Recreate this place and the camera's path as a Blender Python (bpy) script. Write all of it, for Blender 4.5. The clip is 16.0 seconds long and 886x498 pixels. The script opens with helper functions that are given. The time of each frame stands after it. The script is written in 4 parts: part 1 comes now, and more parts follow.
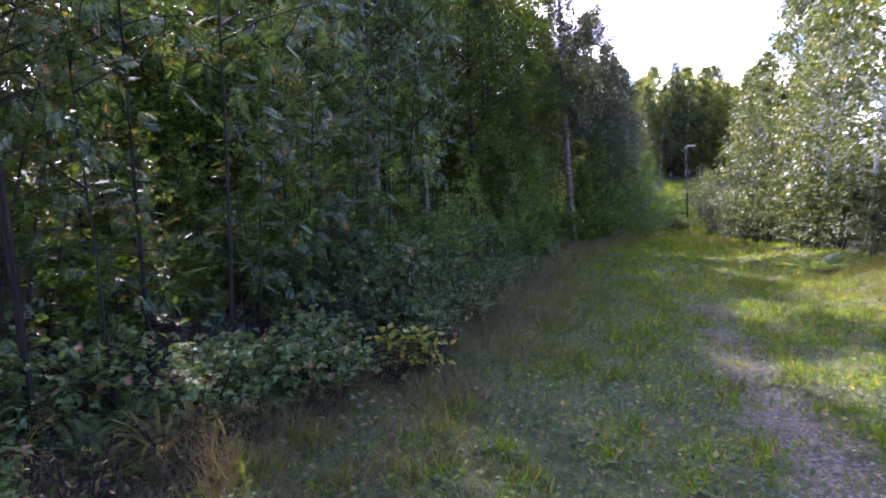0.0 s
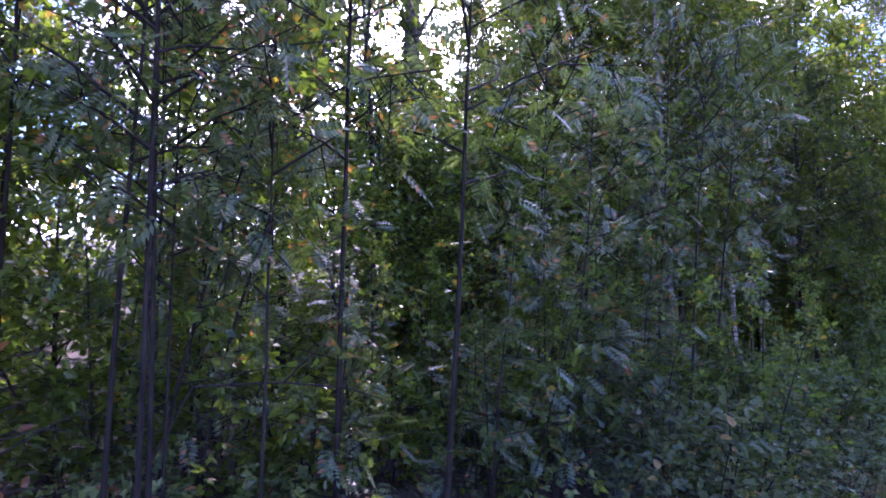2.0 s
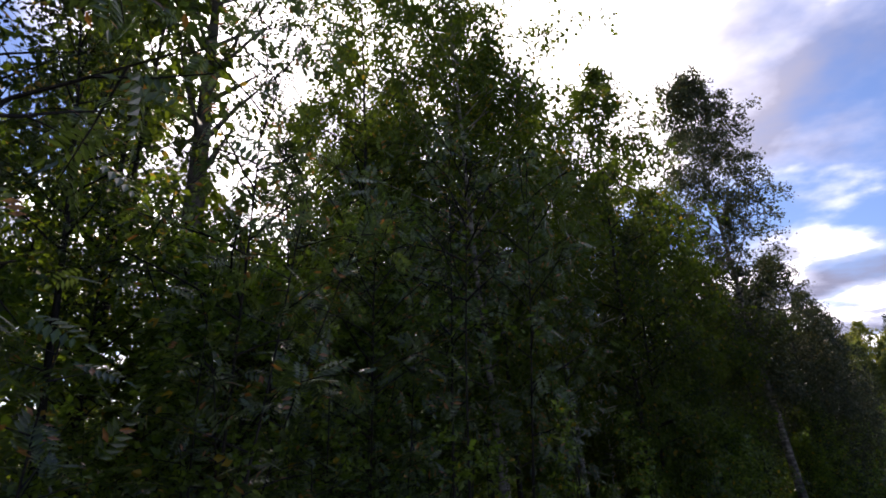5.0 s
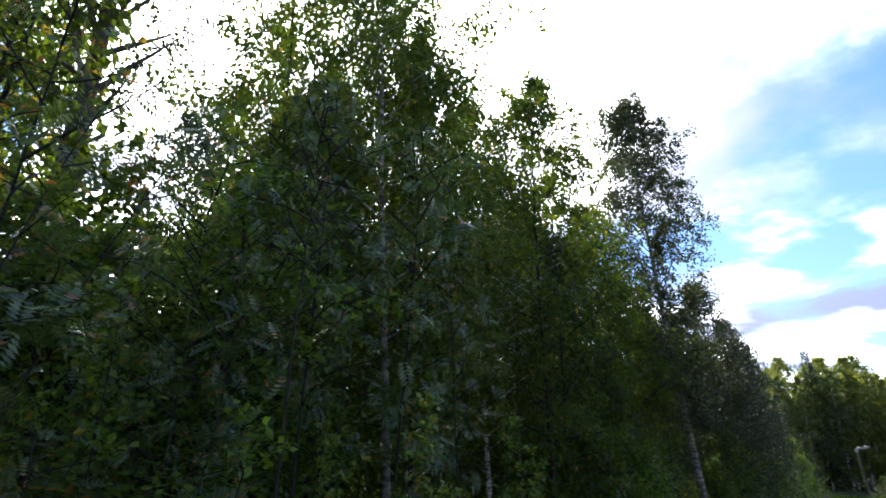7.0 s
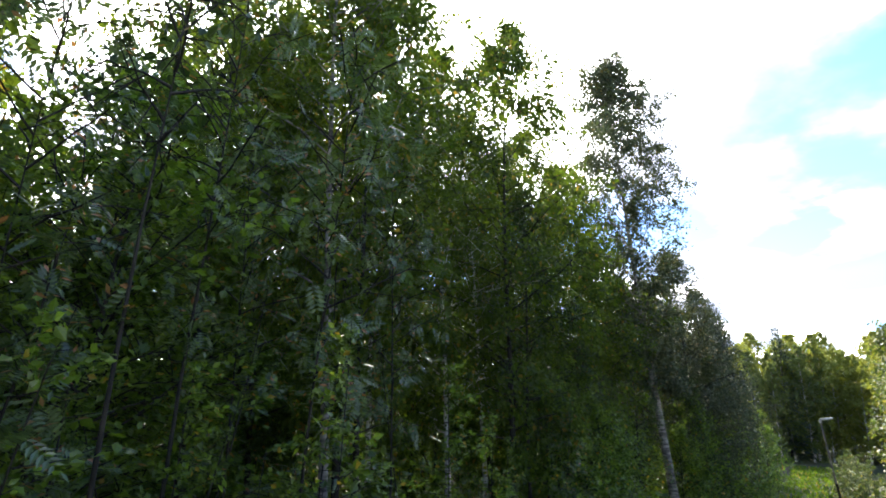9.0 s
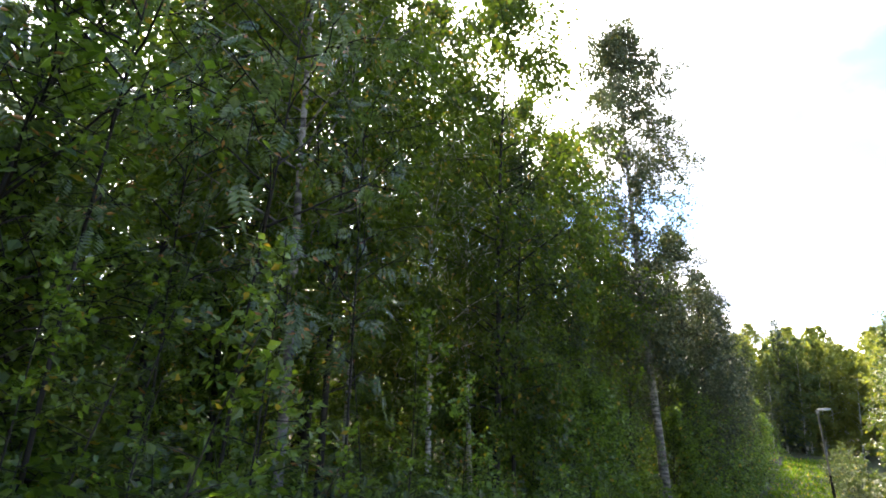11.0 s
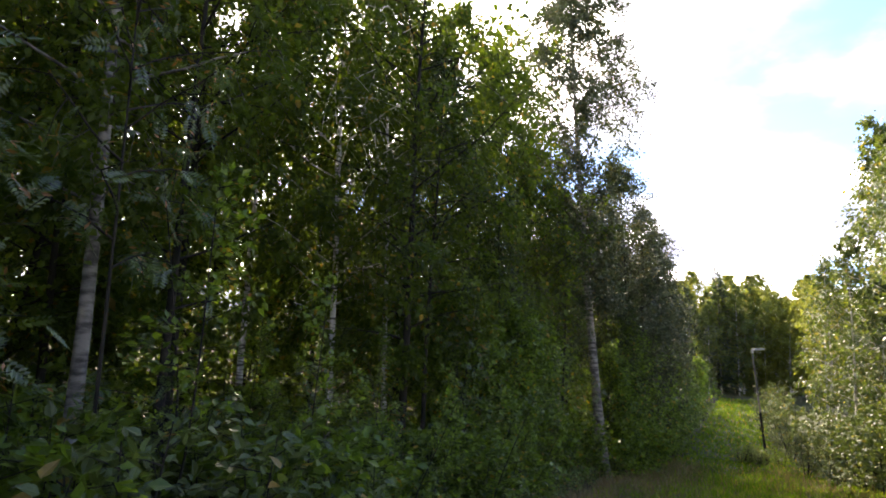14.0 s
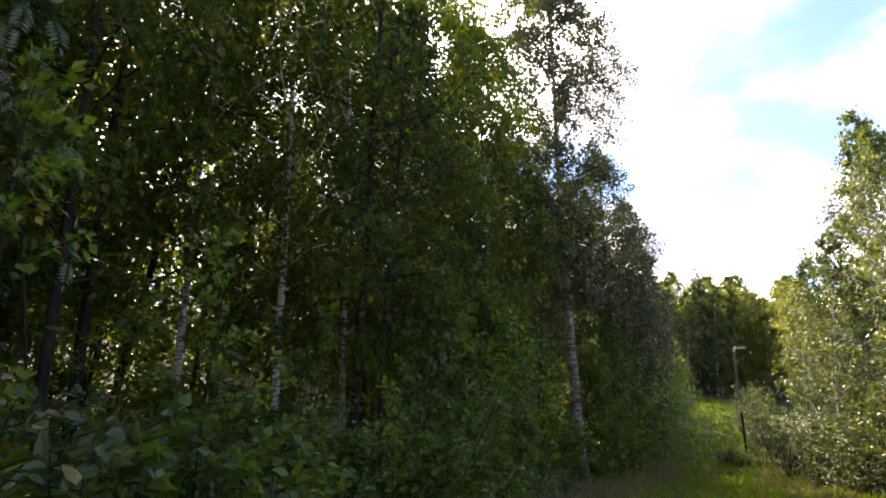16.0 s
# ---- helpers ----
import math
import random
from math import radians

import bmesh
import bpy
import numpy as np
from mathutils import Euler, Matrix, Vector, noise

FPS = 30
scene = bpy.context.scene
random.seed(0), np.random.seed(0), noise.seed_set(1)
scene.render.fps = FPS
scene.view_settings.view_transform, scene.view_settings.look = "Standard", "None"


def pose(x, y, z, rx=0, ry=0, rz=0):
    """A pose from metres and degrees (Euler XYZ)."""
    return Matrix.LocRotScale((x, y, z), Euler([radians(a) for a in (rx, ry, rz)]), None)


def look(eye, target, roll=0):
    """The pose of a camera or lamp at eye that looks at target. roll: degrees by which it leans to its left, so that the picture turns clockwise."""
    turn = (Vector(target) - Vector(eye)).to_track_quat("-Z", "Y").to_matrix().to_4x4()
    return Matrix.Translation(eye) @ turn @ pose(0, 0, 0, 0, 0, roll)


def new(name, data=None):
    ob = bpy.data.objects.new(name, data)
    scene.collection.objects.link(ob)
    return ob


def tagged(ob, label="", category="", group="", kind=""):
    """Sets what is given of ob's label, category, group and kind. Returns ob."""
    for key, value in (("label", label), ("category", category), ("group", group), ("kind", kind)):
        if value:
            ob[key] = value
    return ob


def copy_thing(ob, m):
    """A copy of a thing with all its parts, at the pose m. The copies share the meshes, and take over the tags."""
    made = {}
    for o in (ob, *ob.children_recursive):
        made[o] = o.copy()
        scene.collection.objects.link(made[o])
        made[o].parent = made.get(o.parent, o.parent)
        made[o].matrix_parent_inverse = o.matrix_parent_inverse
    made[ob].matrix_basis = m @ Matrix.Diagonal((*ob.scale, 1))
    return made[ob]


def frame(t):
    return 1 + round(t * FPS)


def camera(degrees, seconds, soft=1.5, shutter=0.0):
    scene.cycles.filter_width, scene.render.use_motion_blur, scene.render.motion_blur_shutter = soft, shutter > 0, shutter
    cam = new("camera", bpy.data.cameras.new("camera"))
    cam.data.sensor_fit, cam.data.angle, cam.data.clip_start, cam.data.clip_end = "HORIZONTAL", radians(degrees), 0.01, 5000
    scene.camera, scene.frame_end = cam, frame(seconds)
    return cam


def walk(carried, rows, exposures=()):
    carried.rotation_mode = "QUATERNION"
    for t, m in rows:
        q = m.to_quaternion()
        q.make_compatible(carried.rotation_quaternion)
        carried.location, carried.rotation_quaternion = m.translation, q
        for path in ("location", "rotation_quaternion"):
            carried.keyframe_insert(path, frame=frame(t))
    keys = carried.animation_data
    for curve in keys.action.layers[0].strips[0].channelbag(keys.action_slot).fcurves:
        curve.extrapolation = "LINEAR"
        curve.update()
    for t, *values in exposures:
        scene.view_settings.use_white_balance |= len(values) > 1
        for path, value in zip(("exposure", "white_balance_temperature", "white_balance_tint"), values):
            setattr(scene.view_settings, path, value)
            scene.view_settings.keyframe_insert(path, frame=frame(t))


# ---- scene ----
cam = camera(77.0, 16.0, 1.8, 0.1)
PATH = [
    (0, (0.055, -0.046, 1.67), (0.04, 1.924, 1.321), 0.0),
    (0.5, (-0.054, 0.553, 1.559), (-0.514, 2.454, 1.141), -2.4),
    (1, (-0.204, 1.01, 1.53), (-0.986, 2.829, 1.244), 0.1),
    (1.5, (-0.289, 1.351, 1.539), (-1.208, 3.12, 1.381), 1.4),
    (2, (-0.26, 1.629, 1.625), (-1.227, 3.379, 1.675), 1.6),
    (2.5, (-0.233, 1.916, 1.657), (-1.208, 3.647, 1.888), -0.9),
    (3, (-0.183, 2.314, 1.633), (-1.113, 4.059, 1.933), -4.4),
    (3.5, (-0.042, 2.621, 1.62), (-0.896, 4.397, 1.963), -2.0),
    (4, (0.054, 2.94, 1.624), (-0.666, 4.747, 2.087), -0.9),
    (4.5, (0.179, 3.227, 1.617), (-0.414, 5.062, 2.149), -0.9),
    (5, (0.314, 3.499, 1.622), (-0.222, 5.32, 2.253), -1.5),
    (5.2, (0.416, 3.57, 1.62), (-0.095, 5.372, 2.322), -0.4),
    (7.3, (0.893, 4.398, 1.426), (0.537, 6.246, 2.104), 1.1),
    (7.5, (0.919, 4.474, 1.416), (0.56, 6.32, 2.097), 0.9),
    (8, (0.999, 4.703, 1.382), (0.671, 6.566, 2.031), 0.8),
    (8.5, (1.065, 4.959, 1.305), (0.767, 6.837, 1.924), 2.3),
    (9, (1.17, 5.173, 1.245), (0.869, 7.061, 1.834), 1.9),
    (9.2, (1.201, 5.286, 1.229), (0.906, 7.18, 1.801), 2.9),
    (11.3, (1.386, 6.245, 1.003), (1.08, 8.156, 1.508), 4.1),
    (11.5, (1.444, 6.377, 1.008), (1.136, 8.293, 1.492), 3.9),
    (12, (1.604, 6.66, 0.954), (1.336, 8.59, 1.406), 4.5),
    (12.5, (1.761, 6.915, 0.865), (1.541, 8.853, 1.308), 4.2),
    (13, (1.862, 7.233, 0.812), (1.66, 9.185, 1.2), 2.7),
    (13.5, (1.967, 7.538, 0.793), (1.781, 9.497, 1.15), 2.5),
    (14, (2.048, 7.826, 0.735), (1.898, 9.787, 1.099), 3.9),
    (14.5, (2.149, 8.069, 0.695), (2.02, 10.034, 1.044), 2.8),
    (15, (2.211, 8.348, 0.674), (2.089, 10.31, 1.039), 3.4),
    (15.5, (2.242, 8.654, 0.631), (2.164, 10.619, 0.996), 5.2),
    (16, (2.324, 8.911, 0.583), (2.238, 10.873, 0.96), 3.8),
]
EXPOSURES = [(0, 2.0, 5850, 42), (0.5, 2.8, 5750, 60), (1.0, 3.05, 5600, 64), (1.5, 2.75, 5450, 62), (2.5, 1.8, 5350, 56), (3.5, 0.65, 5600, 38), (5.2, 0.08, 6800, 24), (7.3, 1.15, 6250, 10), (9.2, 1.75, 6700, 10), (12, 2.25, 7500, 12), (14, 1.8, 7700, 19), (16, 1.6, 7700, 21)]
walk(cam, [(t, look(eye, target, roll)) for t, eye, target, roll in PATH], EXPOSURES)

# ---- light ----
SUN_WAY = Vector((-0.299, 0.693, 0.656)).normalized()
SUN_UP, SUN_TURN = math.asin(SUN_WAY.z), math.atan2(SUN_WAY.x, SUN_WAY.y)
sun = new("sun", bpy.data.lights.new("sun", "SUN"))
sun.data.energy, sun.data.angle, sun.data.color = 4.0, radians(0.6), (1.0, 0.93, 0.82)
sun.matrix_world = look((0, 0, 60), Vector((0, 0, 60)) - SUN_WAY)


def node(nt, kind, **values):
    n = nt.nodes.new(kind)
    for key, value in values.items():
        if key.startswith("i_"):
            n.inputs[int(key[2:])].default_value = value
        else:
            setattr(n, key, value)
    return n


def math_node(nt, op, a, b=0.0, c=0.0, clamp=False):
    n = node(nt, "ShaderNodeMath", operation=op, use_clamp=clamp)
    for i, v in enumerate((a, b, c)):
        if hasattr(v, "is_output"):
            nt.links.new(v, n.inputs[i])
        else:
            n.inputs[i].default_value = v
    return n.outputs[0]


def mix_node(nt, fac, a, b, blend="MIX"):
    n = node(nt, "ShaderNodeMix", data_type="RGBA", blend_type=blend)
    for i, v in ((0, fac), (6, a), (7, b)):
        if hasattr(v, "is_output"):
            nt.links.new(v, n.inputs[i])
        elif i == 0:
            n.inputs[i].default_value = v
        else:
            n.inputs[i].default_value = (*v, 1)
    return n.outputs[2]


def ramp_node(nt, fac, stops):
    n = node(nt, "ShaderNodeValToRGB")
    while len(n.color_ramp.elements) < len(stops):
        n.color_ramp.elements.new(0.5)
    for e, (p, c) in zip(n.color_ramp.elements, stops):
        e.position, e.color = p, (*c, 1)
    nt.links.new(fac, n.inputs[0])
    return n.outputs[0]


def make_world():
    world = bpy.data.worlds.new("sky")
    scene.world = world
    world.use_nodes = True
    nt = world.node_tree
    nt.nodes.clear()
    sky = node(nt, "ShaderNodeTexSky", sky_type="NISHITA", sun_disc=False, sun_elevation=SUN_UP, sun_rotation=SUN_TURN, dust_density=0.7)
    coord = node(nt, "ShaderNodeTexCoord").outputs["Generated"]
    sep = node(nt, "ShaderNodeSeparateXYZ")
    nt.links.new(coord, sep.inputs[0])
    up = math_node(nt, "ADD", math_node(nt, "MAXIMUM", sep.outputs[2], 0.0), 0.16)
    flat = node(nt, "ShaderNodeCombineXYZ")
    nt.links.new(math_node(nt, "DIVIDE", sep.outputs[0], up), flat.inputs[0])
    nt.links.new(math_node(nt, "DIVIDE", sep.outputs[1], up), flat.inputs[1])
    flat.inputs[2].default_value = CLOUD_SEED
    cloud = node(nt, "ShaderNodeTexNoise")
    cloud.inputs["Scale"].default_value, cloud.inputs["Detail"].default_value, cloud.inputs["Roughness"].default_value = 1.2, 9.0, 0.5
    nt.links.new(flat.outputs[0], cloud.inputs["Vector"])
    dot = node(nt, "ShaderNodeVectorMath", operation="DOT_PRODUCT")
    nt.links.new(coord, dot.inputs[0])
    dot.inputs[1].default_value = SUN_WAY
    near_sun = math_node(nt, "POWER", math_node(nt, "MAXIMUM", dot.outputs["Value"], 0.0), 8.0)
    cover = node(nt, "ShaderNodeMapRange", interpolation_type="SMOOTHSTEP")
    cover.inputs[1].default_value, cover.inputs[2].default_value = 0.61, 0.77
    low = math_node(nt, "POWER", math_node(nt, "SUBTRACT", 1.0, math_node(nt, "MAXIMUM", sep.outputs[2], 0.0)), 2.0)
    thick = math_node(nt, "ADD", math_node(nt, "MULTIPLY", near_sun, 0.36), math_node(nt, "MULTIPLY", low, 0.26))
    nt.links.new(math_node(nt, "ADD", cloud.outputs[0], thick), cover.inputs[0])
    shade = node(nt, "ShaderNodeTexNoise")
    shade.inputs["Scale"].default_value, shade.inputs["Detail"].default_value = 1.5, 6.0
    nt.links.new(flat.outputs[0], shade.inputs["Vector"])
    grey = ramp_node(nt, shade.outputs[0], [(0.36, (2.0, 2.3, 3.4)), (0.43, (4.8, 5.4, 7.0)), (0.49, (19.0, 19.0, 19.4))])
    glow = mix_node(nt, 1.0, grey, (9.0, 8.8, 8.4), "ADD")
    lit = mix_node(nt, near_sun, grey, glow)
    col = mix_node(nt, cover.outputs[0], mix_node(nt, 1.0, sky.outputs[0], (0.62, 0.8, 1.06), "MULTIPLY"), lit)
    bg = node(nt, "ShaderNodeBackground")
    bg.inputs[1].default_value = 0.14
    nt.links.new(col, bg.inputs[0])
    nt.links.new(bg.outputs[0], node(nt, "ShaderNodeOutputWorld").inputs[0])


CLOUD_SEED = 3.7
make_world()


# ---- materials ----
def new_material(name):
    m = bpy.data.materials.new(name)
    m.use_nodes = True
    nt = m.node_tree
    return m, nt, nt.nodes["Principled BSDF"], nt.nodes["Material Output"]


def bump_into(nt, bsdf, height, strength, distance):
    b = node(nt, "ShaderNodeBump")
    b.inputs["Strength"].default_value, b.inputs["Distance"].default_value = strength, distance
    nt.links.new(height, b.inputs["Height"])
    nt.links.new(b.outputs[0], bsdf.inputs["Normal"])


def noise_node(nt, scale, detail=4.0, stretch=None):
    n = node(nt, "ShaderNodeTexNoise")
    n.inputs["Scale"].default_value, n.inputs["Detail"].default_value = scale, detail
    coord = node(nt, "ShaderNodeTexCoord").outputs["Object"]
    if stretch:
        mp = node(nt, "ShaderNodeMapping")
        mp.inputs["Scale"].default_value = stretch
        nt.links.new(coord, mp.inputs[0])
        coord = mp.outputs[0]
    nt.links.new(coord, n.inputs["Vector"])
    return n.outputs[0]


def leaf_material(name, dark, light, autumn, share, thin=0.4, rough=0.34, back=2.5, sheen=0.5):
    """Leaves: each one a little different, a few turned by autumn, some light coming through."""
    m, nt, bsdf, out = new_material(name)
    island = node(nt, "ShaderNodeNewGeometry").outputs["Random Per Island"]
    plant = node(nt, "ShaderNodeObjectInfo").outputs["Random"]
    tone = math_node(nt, "ADD", math_node(nt, "MULTIPLY", island, 0.65), math_node(nt, "MULTIPLY", plant, 0.35))
    base = mix_node(nt, tone, dark, light)
    turned = math_node(nt, "GREATER_THAN", math_node(nt, "FRACT", math_node(nt, "MULTIPLY", island, 37.7)), 1.0 - share)
    base = mix_node(nt, turned, base, autumn)
    base = mix_node(nt, math_node(nt, "MULTIPLY", noise_node(nt, 60.0, 3.0), 0.5), base, tuple(c * 0.55 for c in dark))
    nt.links.new(base, bsdf.inputs["Base Color"])
    bsdf.inputs["Roughness"].default_value = rough
    bsdf.inputs["Specular IOR Level"].default_value = sheen
    through_leaf = node(nt, "ShaderNodeBsdfTranslucent")
    nt.links.new(mix_node(nt, 1.0, base, (back * 1.05, back, back * 0.36), "MULTIPLY"), through_leaf.inputs[0])
    mix = node(nt, "ShaderNodeMixShader")
    mix.inputs[0].default_value = thin
    nt.links.new(bsdf.outputs[0], mix.inputs[1])
    nt.links.new(through_leaf.outputs[0], mix.inputs[2])
    nt.links.new(mix.outputs[0], out.inputs[0])
    return m


def bark_material(name, dark, light, low, high, stretch, scale):
    m, nt, bsdf, out = new_material(name)
    marks = noise_node(nt, scale, 5.0, stretch)
    fine = noise_node(nt, 45.0, 4.0)
    base = ramp_node(nt, marks, [(low, dark), (high, light)])
    base = mix_node(nt, math_node(nt, "MULTIPLY", fine, 0.6), base, tuple(0.5 * (a + b) for a, b in zip(dark, light)))
    nt.links.new(base, bsdf.inputs["Base Color"])
    bsdf.inputs["Roughness"].default_value = 0.85
    bsdf.inputs["Specular IOR Level"].default_value = 0.12
    bump_into(nt, bsdf, fine, 0.5, 0.01)
    return m


def plain_material(name, a, b, rough=0.6, metal=0.0, scale=8.0):
    m, nt, bsdf, out = new_material(name)
    n = noise_node(nt, scale, 5.0)
    nt.links.new(mix_node(nt, n, a, b), bsdf.inputs["Base Color"])
    bsdf.inputs["Roughness"].default_value, bsdf.inputs["Metallic"].default_value = rough, metal
    bump_into(nt, bsdf, noise_node(nt, scale * 8, 3.0), 0.2, 0.005)
    return m


BIRCH_LEAF = leaf_material("birch_leaf", (0.024, 0.044, 0.008), (0.082, 0.118, 0.02), (0.2, 0.14, 0.04), 0.03, thin=0.5, rough=0.5, back=2.9, sheen=0.22)
ASPEN_LEAF = leaf_material("aspen_leaf", (0.02, 0.046, 0.012), (0.07, 0.105, 0.032), (0.22, 0.15, 0.05), 0.02, thin=0.28, back=1.5, sheen=0.3)
SAPLING_LEAF = leaf_material("sapling_leaf", (0.014, 0.034, 0.006), (0.165, 0.255, 0.036), (0.28, 0.2, 0.03), 0.012, rough=0.34, thin=0.45, back=3.0, sheen=0.5)
ROWAN_LEAF = leaf_material("rowan_leaf", (0.022, 0.045, 0.016), (0.12, 0.185, 0.06), (0.32, 0.14, 0.05), 0.05, rough=0.38, thin=0.3, back=2.2, sheen=0.8)
WILLOW_LEAF = leaf_material("willow_leaf", (0.032, 0.06, 0.014), (0.12, 0.155, 0.045), (0.28, 0.24, 0.06), 0.04, thin=0.34, rough=0.42, back=2.0, sheen=0.5)
BRAMBLE_LEAF = leaf_material("bramble_leaf", (0.035, 0.065, 0.018), (0.25, 0.34, 0.09), (0.34, 0.15, 0.06), 0.06, rough=0.38, thin=0.3, back=2.0, sheen=0.5)
YELLOW_LEAF = leaf_material("yellow_leaf", (0.08, 0.14, 0.03), (0.34, 0.36, 0.04), (0.5, 0.34, 0.04), 0.2)
FERN_LEAF = leaf_material("fern_leaf", (0.09, 0.14, 0.045), (0.24, 0.32, 0.10), (0.3, 0.2, 0.08), 0.03, sheen=0.4)
RED_LEAF = leaf_material("red_leaf", (0.12, 0.06, 0.03), (0.34, 0.13, 0.08), (0.12, 0.14, 0.05), 0.35)
WITHERED_LEAF = leaf_material("withered_leaf", (0.10, 0.06, 0.035), (0.24, 0.15, 0.085), (0.13, 0.16, 0.06), 0.3, thin=0.15, rough=0.7, sheen=0.2)
# yellowing leaf, its colour raised further to stand for light on the far wood
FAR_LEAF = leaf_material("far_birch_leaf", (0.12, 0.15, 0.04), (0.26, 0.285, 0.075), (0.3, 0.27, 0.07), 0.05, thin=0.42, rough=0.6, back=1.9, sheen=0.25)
SPRUCE_LEAF = leaf_material("spruce_needles", (0.016, 0.032, 0.016), (0.035, 0.06, 0.028), (0.05, 0.06, 0.03), 0.02, thin=0.12)
# birch leaf with shade put into its colour: darker, greyer, letting less light through
SHADED_BIRCH_LEAF = leaf_material("old_birch_leaf", (0.022, 0.036, 0.018), (0.065, 0.085, 0.038), (0.16, 0.13, 0.04), 0.05, thin=0.22, rough=0.5)
GRASS_LEAF = leaf_material("grass_blade", (0.03, 0.065, 0.008), (0.18, 0.28, 0.026), (0.34, 0.26, 0.09), 0.08, rough=0.6, thin=0.5, sheen=0.2)
STRAW_LEAF = leaf_material("dry_grass_blade", (0.13, 0.095, 0.05), (0.26, 0.20, 0.11), (0.11, 0.13, 0.04), 0.25, rough=0.6, thin=0.2)
LITTER_LEAF = leaf_material("fallen_leaf", (0.18, 0.12, 0.06), (0.34, 0.27, 0.12), (0.42, 0.3, 0.05), 0.25, thin=0.1, rough=0.6)
CLOVER_LEAF = leaf_material("clover_leaf", (0.02, 0.055, 0.01), (0.15, 0.24, 0.05), (0.30, 0.26, 0.10), 0.05, rough=0.5, thin=0.3, sheen=0.4)
SALLOW_LEAF = leaf_material("sallow_leaf", (0.028, 0.052, 0.018), (0.125, 0.175, 0.055), (0.3, 0.2, 0.05), 0.03, rough=0.5, thin=0.32, back=2.2, sheen=0.5)
DULL_LEAF = leaf_material("dull_leaf", (0.06, 0.09, 0.032), (0.15, 0.185, 0.07), (0.2, 0.16, 0.05), 0.03, rough=0.6, sheen=0.3)
GREY_BARK = bark_material("grey_birch_bark", (0.03, 0.028, 0.025), (0.27, 0.25, 0.22), 0.40, 0.58, (1.5, 1.5, 5.0), 2.6)
BIRCH_BARK = bark_material("birch_bark", (0.035, 0.03, 0.028), (0.62, 0.59, 0.54), 0.40, 0.50, (1.0, 1.0, 7.0), 2.6)
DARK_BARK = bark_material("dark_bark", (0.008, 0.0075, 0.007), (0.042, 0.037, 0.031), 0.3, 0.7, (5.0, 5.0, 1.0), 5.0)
ASPEN_BARK = bark_material("aspen_bark", (0.03, 0.028, 0.024), (0.13, 0.12, 0.105), 0.38, 0.62, (2.0, 2.0, 2.5), 3.0)
STONE = bark_material("gravel_stone", (0.12, 0.10, 0.08), (0.36, 0.32, 0.27), 0.3, 0.7, (1, 1, 1), 9.0)
POLE = plain_material("weathered_pole", (0.09, 0.08, 0.07), (0.17, 0.155, 0.135), 0.8)
LAMP_WHITE = plain_material("lamp_paint", (0.5, 0.5, 0.48), (0.38, 0.38, 0.36), 0.45)
LAMP_GLASS = plain_material("lamp_cover", (0.5, 0.5, 0.47), (0.42, 0.42, 0.4), 0.2)
STEEL = plain_material("galvanised_steel", (0.4, 0.41, 0.42), (0.3, 0.3, 0.31), 0.4, 0.8)
ORANGE = plain_material("orange_plastic", (0.75, 0.2, 0.03), (0.6, 0.15, 0.03), 0.5)


# ---- the lie of the land ----
def trail_x(y):
    """The middle of the trail."""
    return np.interp(y, [-30, 0, 4.8, 8.7, 14.3, 25, 32, 38, 48, 58, 66, 72, 90], [-8, 1.3, 2.9, 4.2, 5.9, 9.6, 12.4, 15.0, 18.6, 23.8, 28.2, 31.0, 42])


def edge_x(y):
    """The foot of the thicket west of the trail."""
    return np.interp(y, [-30, 0, 3, 5, 7, 11, 13, 24, 34, 41, 55, 76, 90], [-11.5, -3.3, -2.0, -1.0, -0.2, 0.9, 1.5, 5.4, 10.3, 13.6, 20.4, 30, 40])


def bank_x(y):
    """The foot of the bushes east of the trail."""
    return trail_x(y) + np.interp(y, [-30, 8, 16, 24, 34, 42, 60], [5.0, 5.0, 4.4, 4.0, 2.6, 1.8, 2.0])


def ground_z(x, y):
    base = np.interp(y, [-400, -20, 0, 9, 30, 38, 50, 60, 72, 95, 160, 400], [3.0, 1.95, 0.06, -0.98, -3.27, -3.6, -3.2, -2.7, -2.2, 0.0, 4.0, 5.0])
    off = x - trail_x(y)
    bank = np.clip((off - 2.4) * 0.22, 0, 1.1) * np.interp(y, [-30, 8, 22, 34, 45], [1, 1, 0.8, 0.2, 0])
    wood = np.clip((edge_x(y) + 0.3 - x) * 0.28, 0, 0.5) * np.interp(y, [-30, 8, 14, 30], [1, 1, 0.6, 0.5])
    wood = wood + np.clip((edge_x(y) - x - 9) * 0.09, 0, 4.0)
    rut = -0.05 * np.exp(-((off - 0.1) / 0.35) ** 2) - 0.035 * np.exp(-((off + 1.5) / 0.35) ** 2)
    ripple = 0.03 * np.sin(x * 1.7 + 0.6 * np.sin(y)) * np.sin(y * 1.3 + 1.0) + 0.02 * np.sin(x * 4.1 + y * 2.3)
    return base + bank + wood + rut + ripple


# ---- mesh making ----
rng = np.random.default_rng(7)


def mesh_of(name, verts, faces, material, smooth=True):
    me = bpy.data.meshes.new(name)
    me.from_pydata(np.asarray(verts).tolist(), [], faces.tolist() if isinstance(faces, np.ndarray) else faces)
    me.materials.append(material)
    if smooth:
        me.polygons.foreach_set("use_smooth", [True] * len(me.polygons))
    me.update()
    return me


def part_of(name, me, parent, label=""):
    ob = new(name, me)
    ob.parent = parent
    if label:
        tagged(ob, label)
    return ob


def part(name, bm, material, parent, label=""):
    me = bpy.data.meshes.new(name)
    bm.to_mesh(me)
    bm.free()
    me.materials.append(material)
    return part_of(name, me, parent, label)


